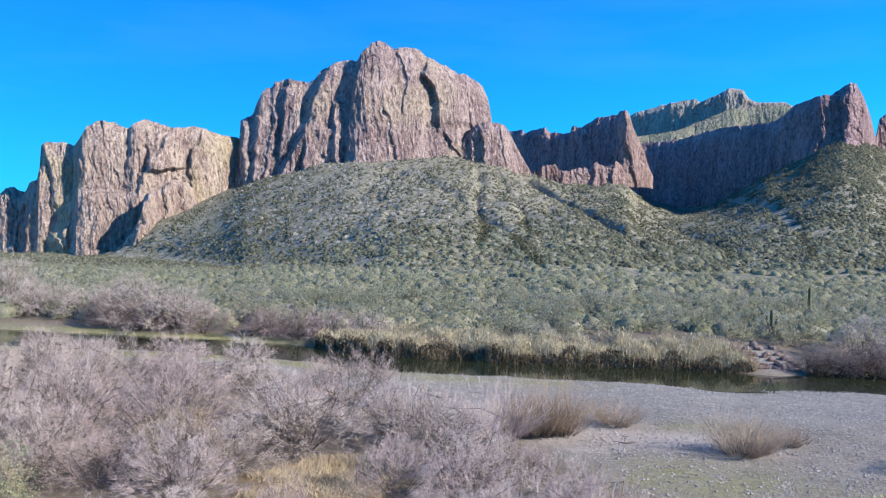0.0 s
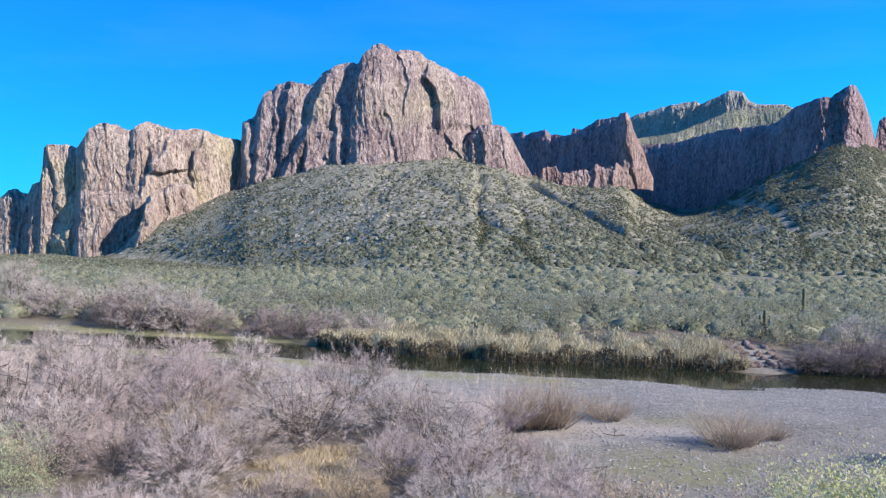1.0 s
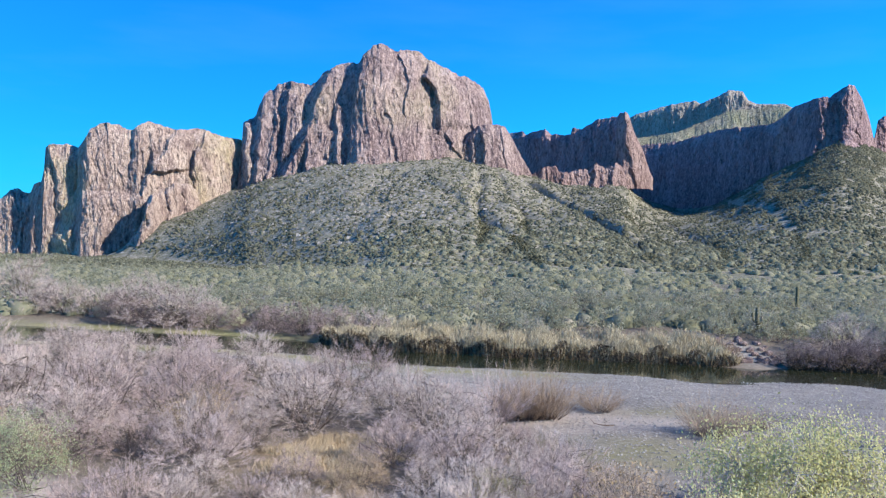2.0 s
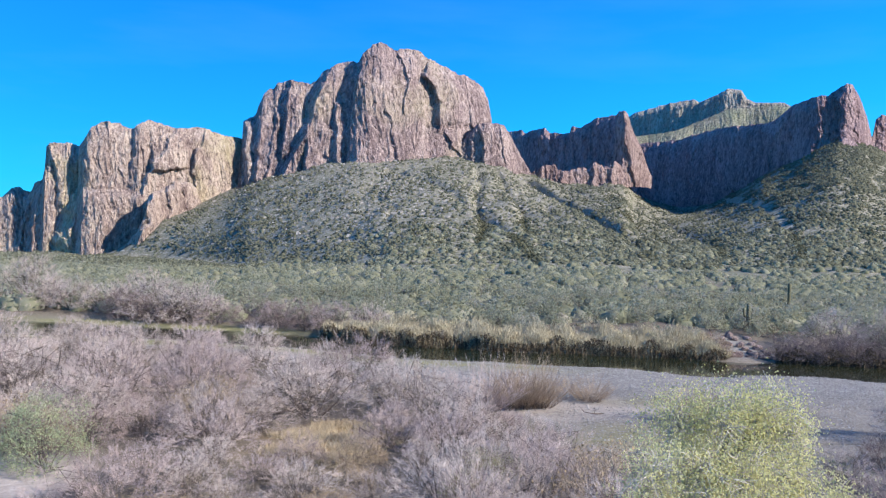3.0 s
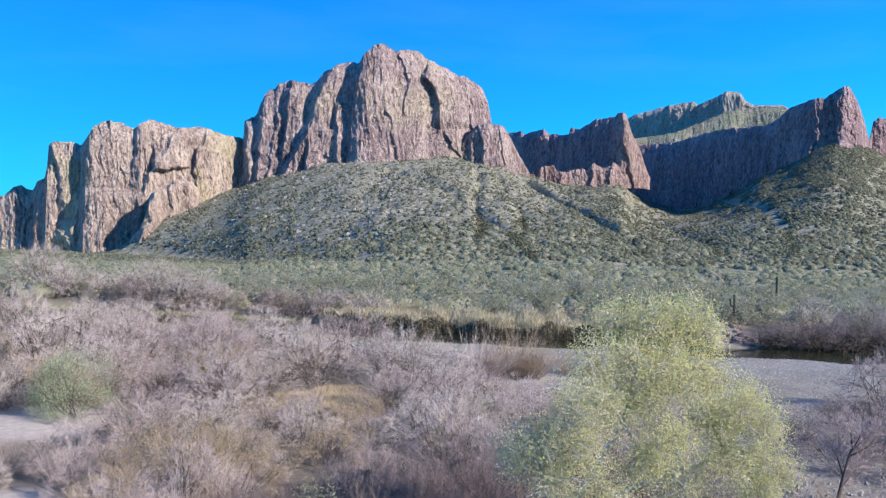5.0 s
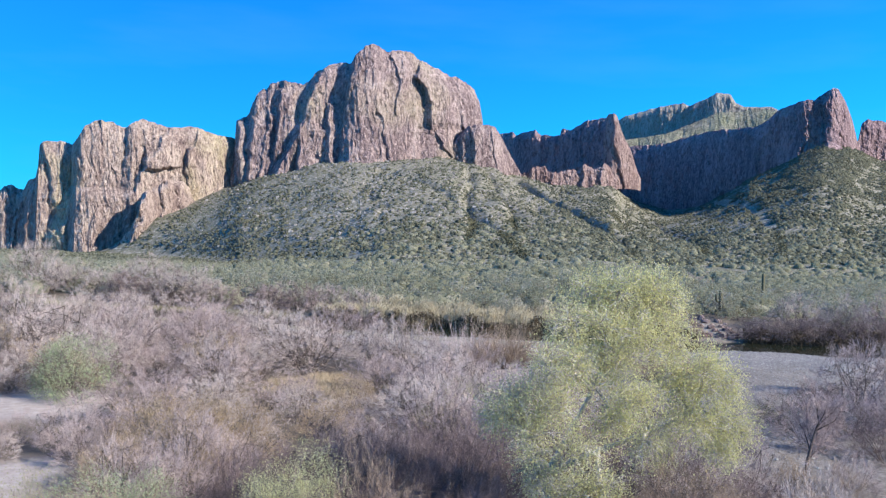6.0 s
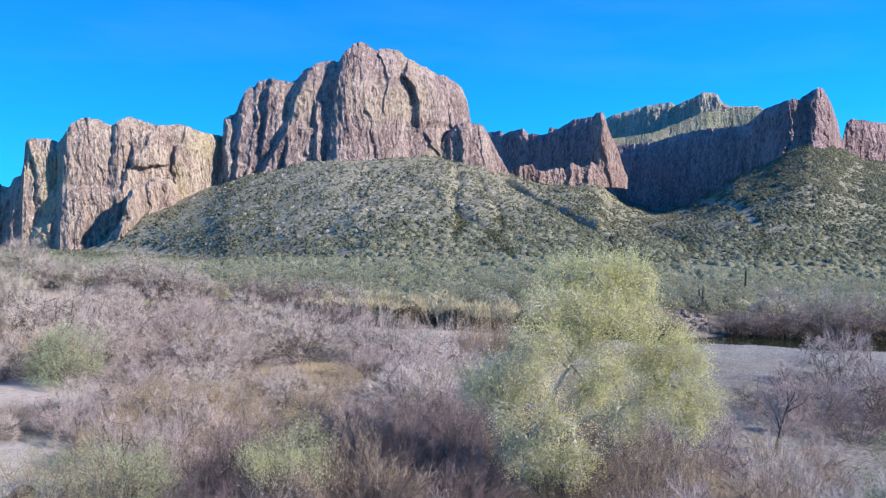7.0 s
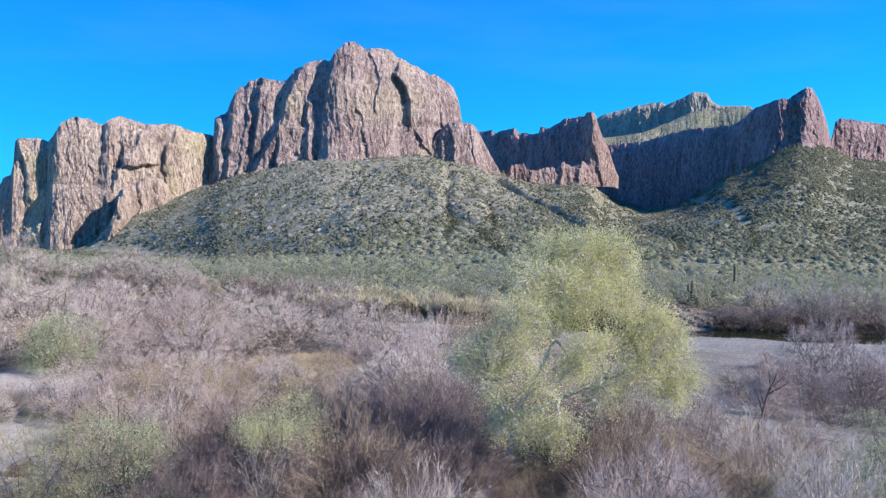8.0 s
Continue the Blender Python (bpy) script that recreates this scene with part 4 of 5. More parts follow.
for x, y, s, k in ((11.6, 46.8, 0.95, brooms[0]), (17.6, 39.4, 1.2, brooms[1]), (18.8, 40.2, 0.95, brooms[0]), (21.6, 42.6, 0.7, brooms[0]), (7.6, 43.4, 1.3, tan_brooms[0]), (6.2, 43.0, 1.5, tan_brooms[0]), (3.4, 41.4, 1.5, grey_brooms[0]), (4.8, 42.4, 1.1, brooms[1]),
                   (31, 35, 1.4, mauves[3]), (25.2, 28.4, 0.72, darks[0]), (27.2, 29.0, 0.8, dense[1]), (26.0, 17.6, 0.7, darks[0]), (21, 24, 0.7, greys[3]), (34, 31, 1.1, greys[0]),
                   (25.8, 14.6, 0.4, greys[2]), (16.5, 9.5, 0.5, near_tans[0]), (14.5, 24, 0.8, greys[0]), (23.4, 16.4, 0.8, darks[1]), (20.5, 17, 0.6, near_mauves[0]), (21.2, 20.4, 0.8, mauves[0]), (16.2, 15.6, 0.62, near_mauves[1]), (24.4, 22.4, 0.9, mauves[1]), (27.4, 22.0, 1.0, dense[0]), (19.2, 10.6, 0.5, near_mauves[2]), (29.5, 26, 1.1, mauves[2])):
    place(k, x, y, s, "bare_bush", "leafless bush standing alone on the gravel", "bush", "bushes on the gravel bar")
# dark thicket; the twig colour also stands in for the cottonwood's shade
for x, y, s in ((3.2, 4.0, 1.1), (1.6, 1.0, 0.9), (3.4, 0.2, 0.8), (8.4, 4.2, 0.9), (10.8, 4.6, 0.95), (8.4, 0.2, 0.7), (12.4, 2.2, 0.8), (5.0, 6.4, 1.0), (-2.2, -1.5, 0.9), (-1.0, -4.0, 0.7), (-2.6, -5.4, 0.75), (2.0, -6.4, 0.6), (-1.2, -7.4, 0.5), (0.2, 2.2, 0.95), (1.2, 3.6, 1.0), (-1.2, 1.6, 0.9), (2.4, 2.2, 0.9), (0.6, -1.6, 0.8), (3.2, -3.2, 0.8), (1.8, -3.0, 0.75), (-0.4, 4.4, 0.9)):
    place(darks[LOOSE.randrange(3)], x, y, s, "bare_bush", "leafless dark thicket by the cottonwood, twigs darkened partly for its shade", "bush", "bare bushes on the bank")
for x, y, s in ((-12.3, 9.5, 0.75), (-9.7, 7.6, 0.7)):
    place(near_mauves[LOOSE.randrange(3)], x, y, s, "bare_bush", "leafless mauve bush beside the pale sand", "bush", "bare bushes on the bank")
place(green[0], -17.4, 21.2, 1.05, "green_bush", "rounded grey-green bush beside the sand", "bush")
place(near_green[0], -5.2, -3.0, 0.9, "green_bush", "pale grey-green bush among bare bushes", "bush")
place(near_green[1], -7.4, -3.4, 0.8, "green_bush", "yellowish green bush beside a grey-green one", "bush")
place(near_green[1], 3.4, 18.5, 0.75, "green_bush", "yellowish green bush among mauve thickets", "bush")
place(near_green[1], 2.4, 16.6, 0.6, "green_bush", "yellowish green bush among mauve thickets", "bush")
place(green[0], 18.6, 2.2, 0.9, "green_bush", "pale green bush on the gravel", "bush")
place(green[1], 21.5, 4.6, 0.8, "green_bush", "pale green bush on the gravel", "bush")
place(leafy_tans[0], -5.6, 8.6, 0.85, "brown_bush", "bush with dry yellow-brown leaves", "bush")
place(leafy_tans[0], -7.4, 6.9, 0.95, "brown_bush", "bush with dry yellow-brown leaves", "bush")
for x, y, s in ((13.2, -3.4, 0.62), (15.4, -2.6, 0.66), (11.4, -4.4, 0.45)):
    place(near_green[0], x, y, s, "green_bush", "soft sage-green bush on the gravel", "bush")
for x, y, s in ((8.8, -3.0, 0.85), (10.3, -1.6, 0.9), (7.8, -6.0, 0.7), (3.9, -7.2, 0.5), (5.4, -8.6, 0.5), (5.0, -2.2, 0.45), (6.7, -0.6, 0.45), (5.9, -3.2, 0.45), (5.7, 0.6, 0.42), (6.9, 1.3, 0.5), (4.6, 1.6, 0.5)):
    place(near_browns[LOOSE.randrange(2)] if y < -2 else near_tans[LOOSE.randrange(2)], x, y, s, "brown_bush", "reddish-brown bush with dense thin twigs", "bush", "tan bushes before the cottonwood")

# far bank: bare bushes at both ends of the reeds
for x, y, s, k in ((-66, 108, 2.4, greys[3]), (-61, 103, 1.6, greys[0]), (-56, 102, 1.7, greys[1]), (-51, 101, 1.5, greys[2]), (-45, 97, 1.6, darks[0]), (-47.5, 97.5, 1.4, darks[1]), (-41.6, 95.2, 1.3, darks[2]), (-39.4, 95.4, 1.1, darks[0]), (-41, 97, 2.3, greys[1]), (-36.5, 96.5, 2.0, greys[2]),
                   (-33, 96, 1.4, mauves[1]), (-27, 94.5, 1.4, dense[0]), (-23.5, 94, 1.5, mauves[2]), (-20, 93, 1.5, dense[1]), (-16, 92, 1.4, mauves[3]), (-11, 91, 1.3, greys[2]), (-48, 106, 1.9, greys[0]),
                   (31.8, 84.5, 0.9, tans[0]), (39.3, 83.2, 1.0, dense[1]), (42, 83.4, 1.1, dense[0]), (45, 83.6, 1.25, dense[1]), (48.2, 83.8, 1.2, dense[0]), (51.5, 84.0, 1.25, dense[1]), (55, 84.2, 1.3, dense[0]),
                   (59, 84.5, 1.3, dense[1]), (63, 84.8, 1.4, dense[0]), (68, 85.2, 1.4, dense[1]), (47, 88.5, 1.8, greys[3]), (54, 90, 1.7, greys[0]), (61, 91, 1.8, mauves[0])):
    place(k, x, y, s, "bare_bush", "leafless grey-brown bush at the water's edge", "bush", "bare bushes on the far bank")

rng = np.random.default_rng(4)
for x, y in scatter(rng, 210, (-85, 86, 105, 145), 2.7, lambda x, y: y > far_shore(np.array([x]))[0] + 4.4 + (5 if x < -8 else 0) and abs(x) < 0.62 * (y + 12)):
    place(shrubs[rng.integers(4)], x, y, rng.uniform(0.7, 1.2), "desert_shrub", "rounded green-grey desert shrub", "shrub", "shrubs behind the reeds")


def scrub_mesh(rng, xs, ys, size, per, leaf, sides=0, rings=0):
    """Many small bushes in one mesh: a lumpy faceted dome each, with loose leaf clumps round it."""
    zs = height(xs, ys)
    n = len(xs)
    foot = np.stack([xs, ys, zs], 1)
    pieces = []
    if sides:
        up = np.linspace(-0.15, 1.25, rings + 1)[:-1]
        ang = np.arange(sides) * 2 * np.pi / sides + rng.uniform(0, 6.28, (n, 1))
        lump = rng.uniform(0.62, 1.28, (n, rings, sides))
        ringed = np.stack([np.cos(ang)[:, None] * np.cos(up)[None, :, None], np.sin(ang)[:, None] * np.cos(up)[None, :, None], np.sin(up)[None, :, None] * 0.72 + 0 * ang[:, None]], -1)
        v = ringed * (0.82 * lump * size[:, None, None])[..., None] + foot[:, None, None]
        tip = foot + np.stack([rng.normal(0, 0.15, n), rng.normal(0, 0.15, n), rng.uniform(0.55, 0.8, n)], 1) * size[:, None]
        i = np.arange(n * rings * sides).reshape(n, rings, sides)
        k = np.roll(i, -1, 2)
        quads = np.stack([i[:, :-1], k[:, :-1], k[:, 1:], i[:, 1:]], -1).reshape(-1, 4)
        quads = np.concatenate([quads[:, :3], quads[:, [0, 2, 3]]])
        caps = np.stack([i[:, -1], k[:, -1], np.repeat(n * rings * sides + np.arange(n), sides).reshape(n, sides)], -1).reshape(-1, 3)
        pieces.append((np.concatenate([v.reshape(-1, 3), tip]), np.concatenate([quads, caps])))
    i = np.repeat(np.arange(n), per)
    if len(i):
        d = ball(rng, len(i))
        d[:, 2] = np.abs(d[:, 2]) ** 0.8
        c = foot[i] + d * (size[i] * rng.uniform(0.7, 1.15, len(i)))[:, None] * [1.0, 1.0, 0.95]
        a, b = ball(rng, len(i)), ball(rng, len(i))
        s = (leaf * size[i])[:, None]
        v = np.stack([c + a * s, c - 0.5 * a * s + b * s, c - 0.5 * a * s - b * s], 1).reshape(-1, 3)
        pieces.append((v, np.arange(len(v)).reshape(-1, 3)))
    return joined(*pieces)


def build_scrub():
    rng = np.random.default_rng(8)
    # plain: rounded mounds, larger towards the river
    n = 8000
    y = 100 + 230 * rng.uniform(0, 1, n) ** 1.1
    way_off = rng.uniform(0, 1, n) < 0.22
    y = np.where(way_off, rng.uniform(300, 540, n), y)
    x = EYE[0] + np.where(way_off, rng.uniform(-0.66, -0.2, n), rng.uniform(-0.66, 0.66, n)) * (y - EYE[1])
    ok = (talus_part(x, y)[1] < 0.4 - 0.35 * way_off) & (y > far_shore(x) + 6) & ((np.hypot((x + 50) / 16, (y - 136) / 24) > 1) | (rng.uniform(0, 1, n) < 0.35))
    x, y = x[ok], y[ok]
    size = (0.9 + 1.5 * rng.uniform(0, 1, len(x)) ** 1.6) * np.interp(y, [100, 160, 330], [1.25, 1.05, 0.8])
    me = mesh_of("plain_scrub", *scrub_mesh(rng, x, y, size, 46, 0.1, 7, 2), SCRUB_PLAIN, True)
    tagged(new("plain_scrub", me), "dense green-grey desert scrub on the plain", "scrub", kind="stuff")
    # slope
    n = 60000
    a = np.where(rng.uniform(0, 1, n) < 0.8, rng.uniform(-0.66, 0.66, n), rng.uniform(0.1, 0.62, n))
    y = 230 + 560 * rng.uniform(0, 1, n) ** 1.0
    x = EYE[0] + a * (y - EYE[1])
    low = rng.uniform(0, 1, n) < 0.1
    a, y = np.where(low, rng.uniform(-0.47, -0.22, n), a), np.where(low, rng.uniform(380, 600, n), y)
    more = rng.uniform(0, 1, n) < 0.16
    a = np.where(more, rng.uniform(0.34, 0.62, n), a)
    y = np.where(more, rng.uniform(430, 700, n), y)
    x = EYE[0] + a * (y - EYE[1])
    s = talus_part(x, y)[1]
    patch = value_noise(x / 22, y / 22, seed=77)
    ok = ((s > 0) | (y > 330)) & (s < np.where(a > 0.3, 1.14, 1.05)) & (patch > rng.uniform(-1.3, 0.6, n) - 0.3 - 0.5 * (a > 0.36)) & (rng.uniform(0, 1, n) < np.interp(a, [-0.45, -0.2, 0.1, 0.25], [1.0, 0.95, 0.95, 1.0]))
    x, y = x[ok], y[ok]
    me = mesh_of("slope_scrub", *scrub_mesh(rng, x, y, rng.uniform(0.5, 1.65, len(x)), 2, 0.4, 4, 2), SCRUB, True)
    tagged(new("slope_scrub", me), "low olive scrub dotted over the stony slope", "scrub", kind="stuff")


build_scrub()


def build_slope_details():
    rng = np.random.default_rng(18)
    xs, ys = [], []
    for (ga, gk, _, _), (s0, s1) in zip(GULLIES, ((0.25, 0.88), (0.10, 0.42), (0.16, 0.34), (0.02, 0.2), (0.2, 0.6), (0.08, 0.3), (0.2, 0.35))):
        s = rng.uniform(s0, s1, 190)
        a = ga + gk * (0.55 - s) + 0.006 * value_noise(s * 7, s * 0 + ga * 90) + rng.normal(0, 0.0024, len(s))
        y0 = np.interp(a, [-0.55, -0.38, -0.28, -0.1, 0.1, 0.3, 0.5], [560, 500, 350, 235, 215, 205, 200])
        y = y0 + s * (np.interp(a, FOOT_A, FOOT[:, 1]) - y0)
        xs.append(EYE[0] + a * (y - EYE[1]))
        ys.append(y)
    for cx, cy in ((3, 327), (-21, 313), (20, 273), (102, 344), (-60, 300), (60, 260), (150, 300), (-95, 330)):
        xs.append(rng.normal(cx, 3.0, 12))
        ys.append(rng.normal(cy, 5.0, 12))
    x, y = np.concatenate(xs), np.concatenate(ys)
    me = mesh_of("gully_scrub", *scrub_mesh(rng, x, y, rng.uniform(0.8, 2.0, len(x)), 22, 0.22, 6, 2), LEAF_GREEN, True)
    tagged(new("gully_scrub", me), "darker bushes along the gullies of the slope", "scrub", kind="stuff")
    n = 9000
    y = 260 + 400 * rng.uniform(0, 1, n)
    a = rng.normal(-0.15, 0.13, n)
    x = EYE[0] + a * (y - EYE[1])
    s = talus_part(x, y)[1]
    ok = (s > 0.2) & (s < 1.03) & (rng.uniform(0, 1, n) < 0.25 + s)
    x, y = x[ok], y[ok]
    r = 0.22 + 0.7 * rng.uniform(0, 1, len(x)) ** 4
    box = np.array([(-1, -1, -1), (1, -1, -1), (1, 1, -1), (-1, 1, -1), (-0.7, -0.7, 0.7), (0.7, -0.7, 0.7), (0.7, 0.7, 0.7), (-0.7, 0.7, 0.7)], float)
    v = (box[None] + rng.normal(0, 0.22, (len(x), 8, 3))) * (r[:, None, None] * rng.uniform(0.6, 1.2, (len(x), 1, 3))) + np.stack([x, y, height(x, y) + 0.3 * r], 1)[:, None]
    f = np.array([(4, 5, 6, 7), (0, 1, 5, 4), (1, 2, 6, 5), (2, 3, 7, 6), (3, 0, 4, 7)])
    me = mesh_of("slope_boulders", v.reshape(-1, 3), (f[None] + 8 * np.arange(len(x))[:, None, None]).reshape(-1, 4), STONE)
    tagged(new("slope_boulders", me), "pale boulders strewn over the slope", "boulders", kind="stuff")


build_slope_details()


def build_reeds():
    rng = np.random.default_rng(9)
    n = 34000
    x = rng.uniform(-17, 33, n)
    back = rng.uniform(-0.9, 4.5, n)
    y = far_shore(x) + back
    keep = value_noise(x / 1.7, y / 1.7, seed=61) > -0.7
    x, y, back = x[keep], y[keep], back[keep]
    z = np.maximum(height(x, y), -0.1)
    tall = (2.1 + 0.8 * value_noise(x / 1.7, y / 2.0, seed=62)) * rng.uniform(0.7, 1.2, len(x)) * np.clip(0.85 + back * 0.08, 0.6, 1.1)
    tall = tall * (0.55 + 0.45 * smooth(-16, -4, x)) * smooth(34, 30, x) + 0.3
    p = np.stack([x, y, z], 1)
    q = p + np.stack([rng.normal(0, 0.22, len(x)), rng.normal(-0.15, 0.3, len(x)), tall], 1)
    stalks = slivers(p, q, np.full(len(x), 0.06), rng)
    m = rng.uniform(0, 1, len(x)) < 0.6
    f = p[m] + (q[m] - p[m]) * rng.uniform(0.55, 0.95, (m.sum(), 1))
    tips = f + np.stack([rng.normal(0, 0.2, len(f)), rng.normal(0, 0.2, len(f)), rng.uniform(0.15, 0.5, len(f))], 1)
    plumes = slivers(f, tips, np.full(len(f), 0.085), rng)
    me = mesh_of("reed_bed", *joined(stalks, plumes), REED)
    tagged(new("reed_bed", me), "tall dry straw-coloured reeds along the far bank", "reeds", kind="stuff")
    # drooping litter below reeds and bank bushes, shade painted in by its colour
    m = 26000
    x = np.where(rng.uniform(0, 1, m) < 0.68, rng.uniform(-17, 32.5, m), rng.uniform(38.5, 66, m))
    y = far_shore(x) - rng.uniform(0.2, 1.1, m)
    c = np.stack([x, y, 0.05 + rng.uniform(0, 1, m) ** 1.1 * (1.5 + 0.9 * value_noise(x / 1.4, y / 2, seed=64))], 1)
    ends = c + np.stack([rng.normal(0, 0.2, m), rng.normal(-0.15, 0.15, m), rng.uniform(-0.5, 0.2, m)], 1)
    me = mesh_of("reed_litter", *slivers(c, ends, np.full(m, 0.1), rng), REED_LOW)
    tagged(new("reed_litter", me), "drooping reed litter, darkened to stand in for shade under the reeds", "reeds", kind="stuff")


build_reeds()


def build_grass():
    rng = np.random.default_rng(10)
    n = 60000
    x, y = rng.uniform(-10, 1, n), rng.uniform(18, 42, n)
    ok = dry_zone(x, y) * (0.75 + 0.5 * value_noise(x / 1.3, y / 1.3, seed=53)) > rng.uniform(0.15, 1.2, n)
    x, y = x[ok], y[ok]
    p = np.stack([x, y, height(x, y)], 1)
    q = p + np.stack([rng.normal(0, 0.18, len(x)), rng.normal(0, 0.18, len(x)), rng.uniform(0.15, 0.5, len(x))], 1)
    me = mesh_of("dry_grass", *slivers(p, q, np.full(len(x), 0.035), rng), GRASS_DRY)
    tagged(new("dry_grass", me), "patch of orange dry grass between the bushes", "grass", kind="stuff")


build_grass()


def build_gravel():
    rng = np.random.default_rng(11)
    n = 100000
    x = rng.uniform(-10, 55, n)
    y = 8 + 64 * rng.uniform(0, 1, n)
    ok = (gravel_zone(x, y) > rng.uniform(0.2, 1.0, n)) & (y < near_shore(x) + 0.6) & (np.abs(x) < 0.60 * (y + 22))
    x, y = x[ok], y[ok]
    r = 0.03 + 0.08 * rng.uniform(0, 1, len(x)) ** 4
    c = np.stack([x, y, height(x, y) + r * 0.25], 1)
    octa = np.array([(1, 0, 0), (0, 1, 0), (-1, 0, 0), (0, -1, 0), (0, 0, 0.7), (0, 0, -0.7)], float)
    v = octa[None] * rng.uniform(0.7, 1.4, (len(x), 6, 1)) * r[:, None, None]
    t = rng.uniform(0, 6.28, len(x))
    rot = np.stack([np.stack([np.cos(t), -np.sin(t), 0 * t], 1), np.stack([np.sin(t), np.cos(t), 0 * t], 1), np.stack([0 * t, 0 * t, 1 + 0 * t], 1)], 1)
    v = np.einsum("nij,nkj->nki", rot, v) + c[:, None]
    f = np.array([(0, 1, 4), (1, 2, 4), (2, 3, 4), (3, 0, 4), (1, 0, 5), (2, 1, 5), (3, 2, 5), (0, 3, 5)])
    me = mesh_of("river_gravel", v.reshape(-1, 3), (f[None, :4] + 6 * np.arange(len(x))[:, None, None]).reshape(-1, 3), STONE)
    tagged(new("river_gravel", me), "loose grey river cobbles on the bar", "gravel", kind="stuff")


build_gravel()


# ---- the cottonwood ----
# x, y, z, radii, and the share of grey-green rather than yellow leaves
UPPER_LOBES = ((6.53, -1, 8.19, 0.66, 0.66, 0.57, 0.1), (7.35, -1.2, 8.33, 0.72, 0.72, 0.47, 0.05), (8.29, -0.8, 8.36, 0.73, 0.73, 0.51, 0), (8.89, -0.8, 8.17, 0.54, 0.55, 0.6, 0), (5.8, -2.2, 7.52, 0.54, 0.54, 0.62, 0.3),
         (6.87, -1.6, 7.34, 0.79, 0.79, 0.52, 0.3), (7.93, -1.7, 7.03, 0.91, 0.91, 0.58, 0), (8.87, -1.2, 7.14, 0.62, 0.62, 0.71, 0), (7.19, -1.5, 6.52, 0.74, 0.74, 0.61, 0.2), (6.22, -2.3, 6.41, 0.68, 0.68, 0.68, 0.3),
         (5.43, -2.4, 6.48, 0.42, 0.51, 0.65, 0.35), (9.95, -0.6, 6.3, 0.73, 0.73, 0.54, 0.05), (10.55, -0.4, 5.87, 0.45, 0.55, 0.64, 0.1), (9.15, -0.6, 5.88, 0.76, 0.76, 0.48, 0.2))
LOWER_LOBES = ((7.86, -1.6, 5.49, 0.76, 0.76, 0.58, 0.1), (7.26, -1.7, 4.87, 0.55, 0.55, 0.61, 0), (9.67, -0.6, 4.79, 0.73, 0.73, 0.45, 0.2), (10.92, -0.4, 4.69, 0.48, 0.55, 0.64, 0), (10.55, -0.4, 4.06, 0.54, 0.55, 0.29, 0.1),
         (4.76, -2.3, 5.66, 0.65, 0.65, 0.51, 0.55), (4.2, -2.2, 5.25, 0.54, 0.54, 0.36, 0.6), (5.64, -2.5, 5.37, 0.58, 0.58, 0.58, 0.45), (5.15, -2.7, 4.61, 0.49, 0.52, 0.56, 0.6), (5.36, -1.6, 3.34, 0.52, 0.55, 0.52, 0.75),
         (6.31, -2.2, 4.32, 0.62, 0.62, 0.71, 0.4), (7.09, -1.4, 3.02, 0.74, 0.74, 0.52, 0.35), (6.27, -1.2, 2.87, 0.59, 0.59, 0.53, 0.6), (8.63, -0.4, 4.09, 0.74, 0.74, 0.51, 0.4))


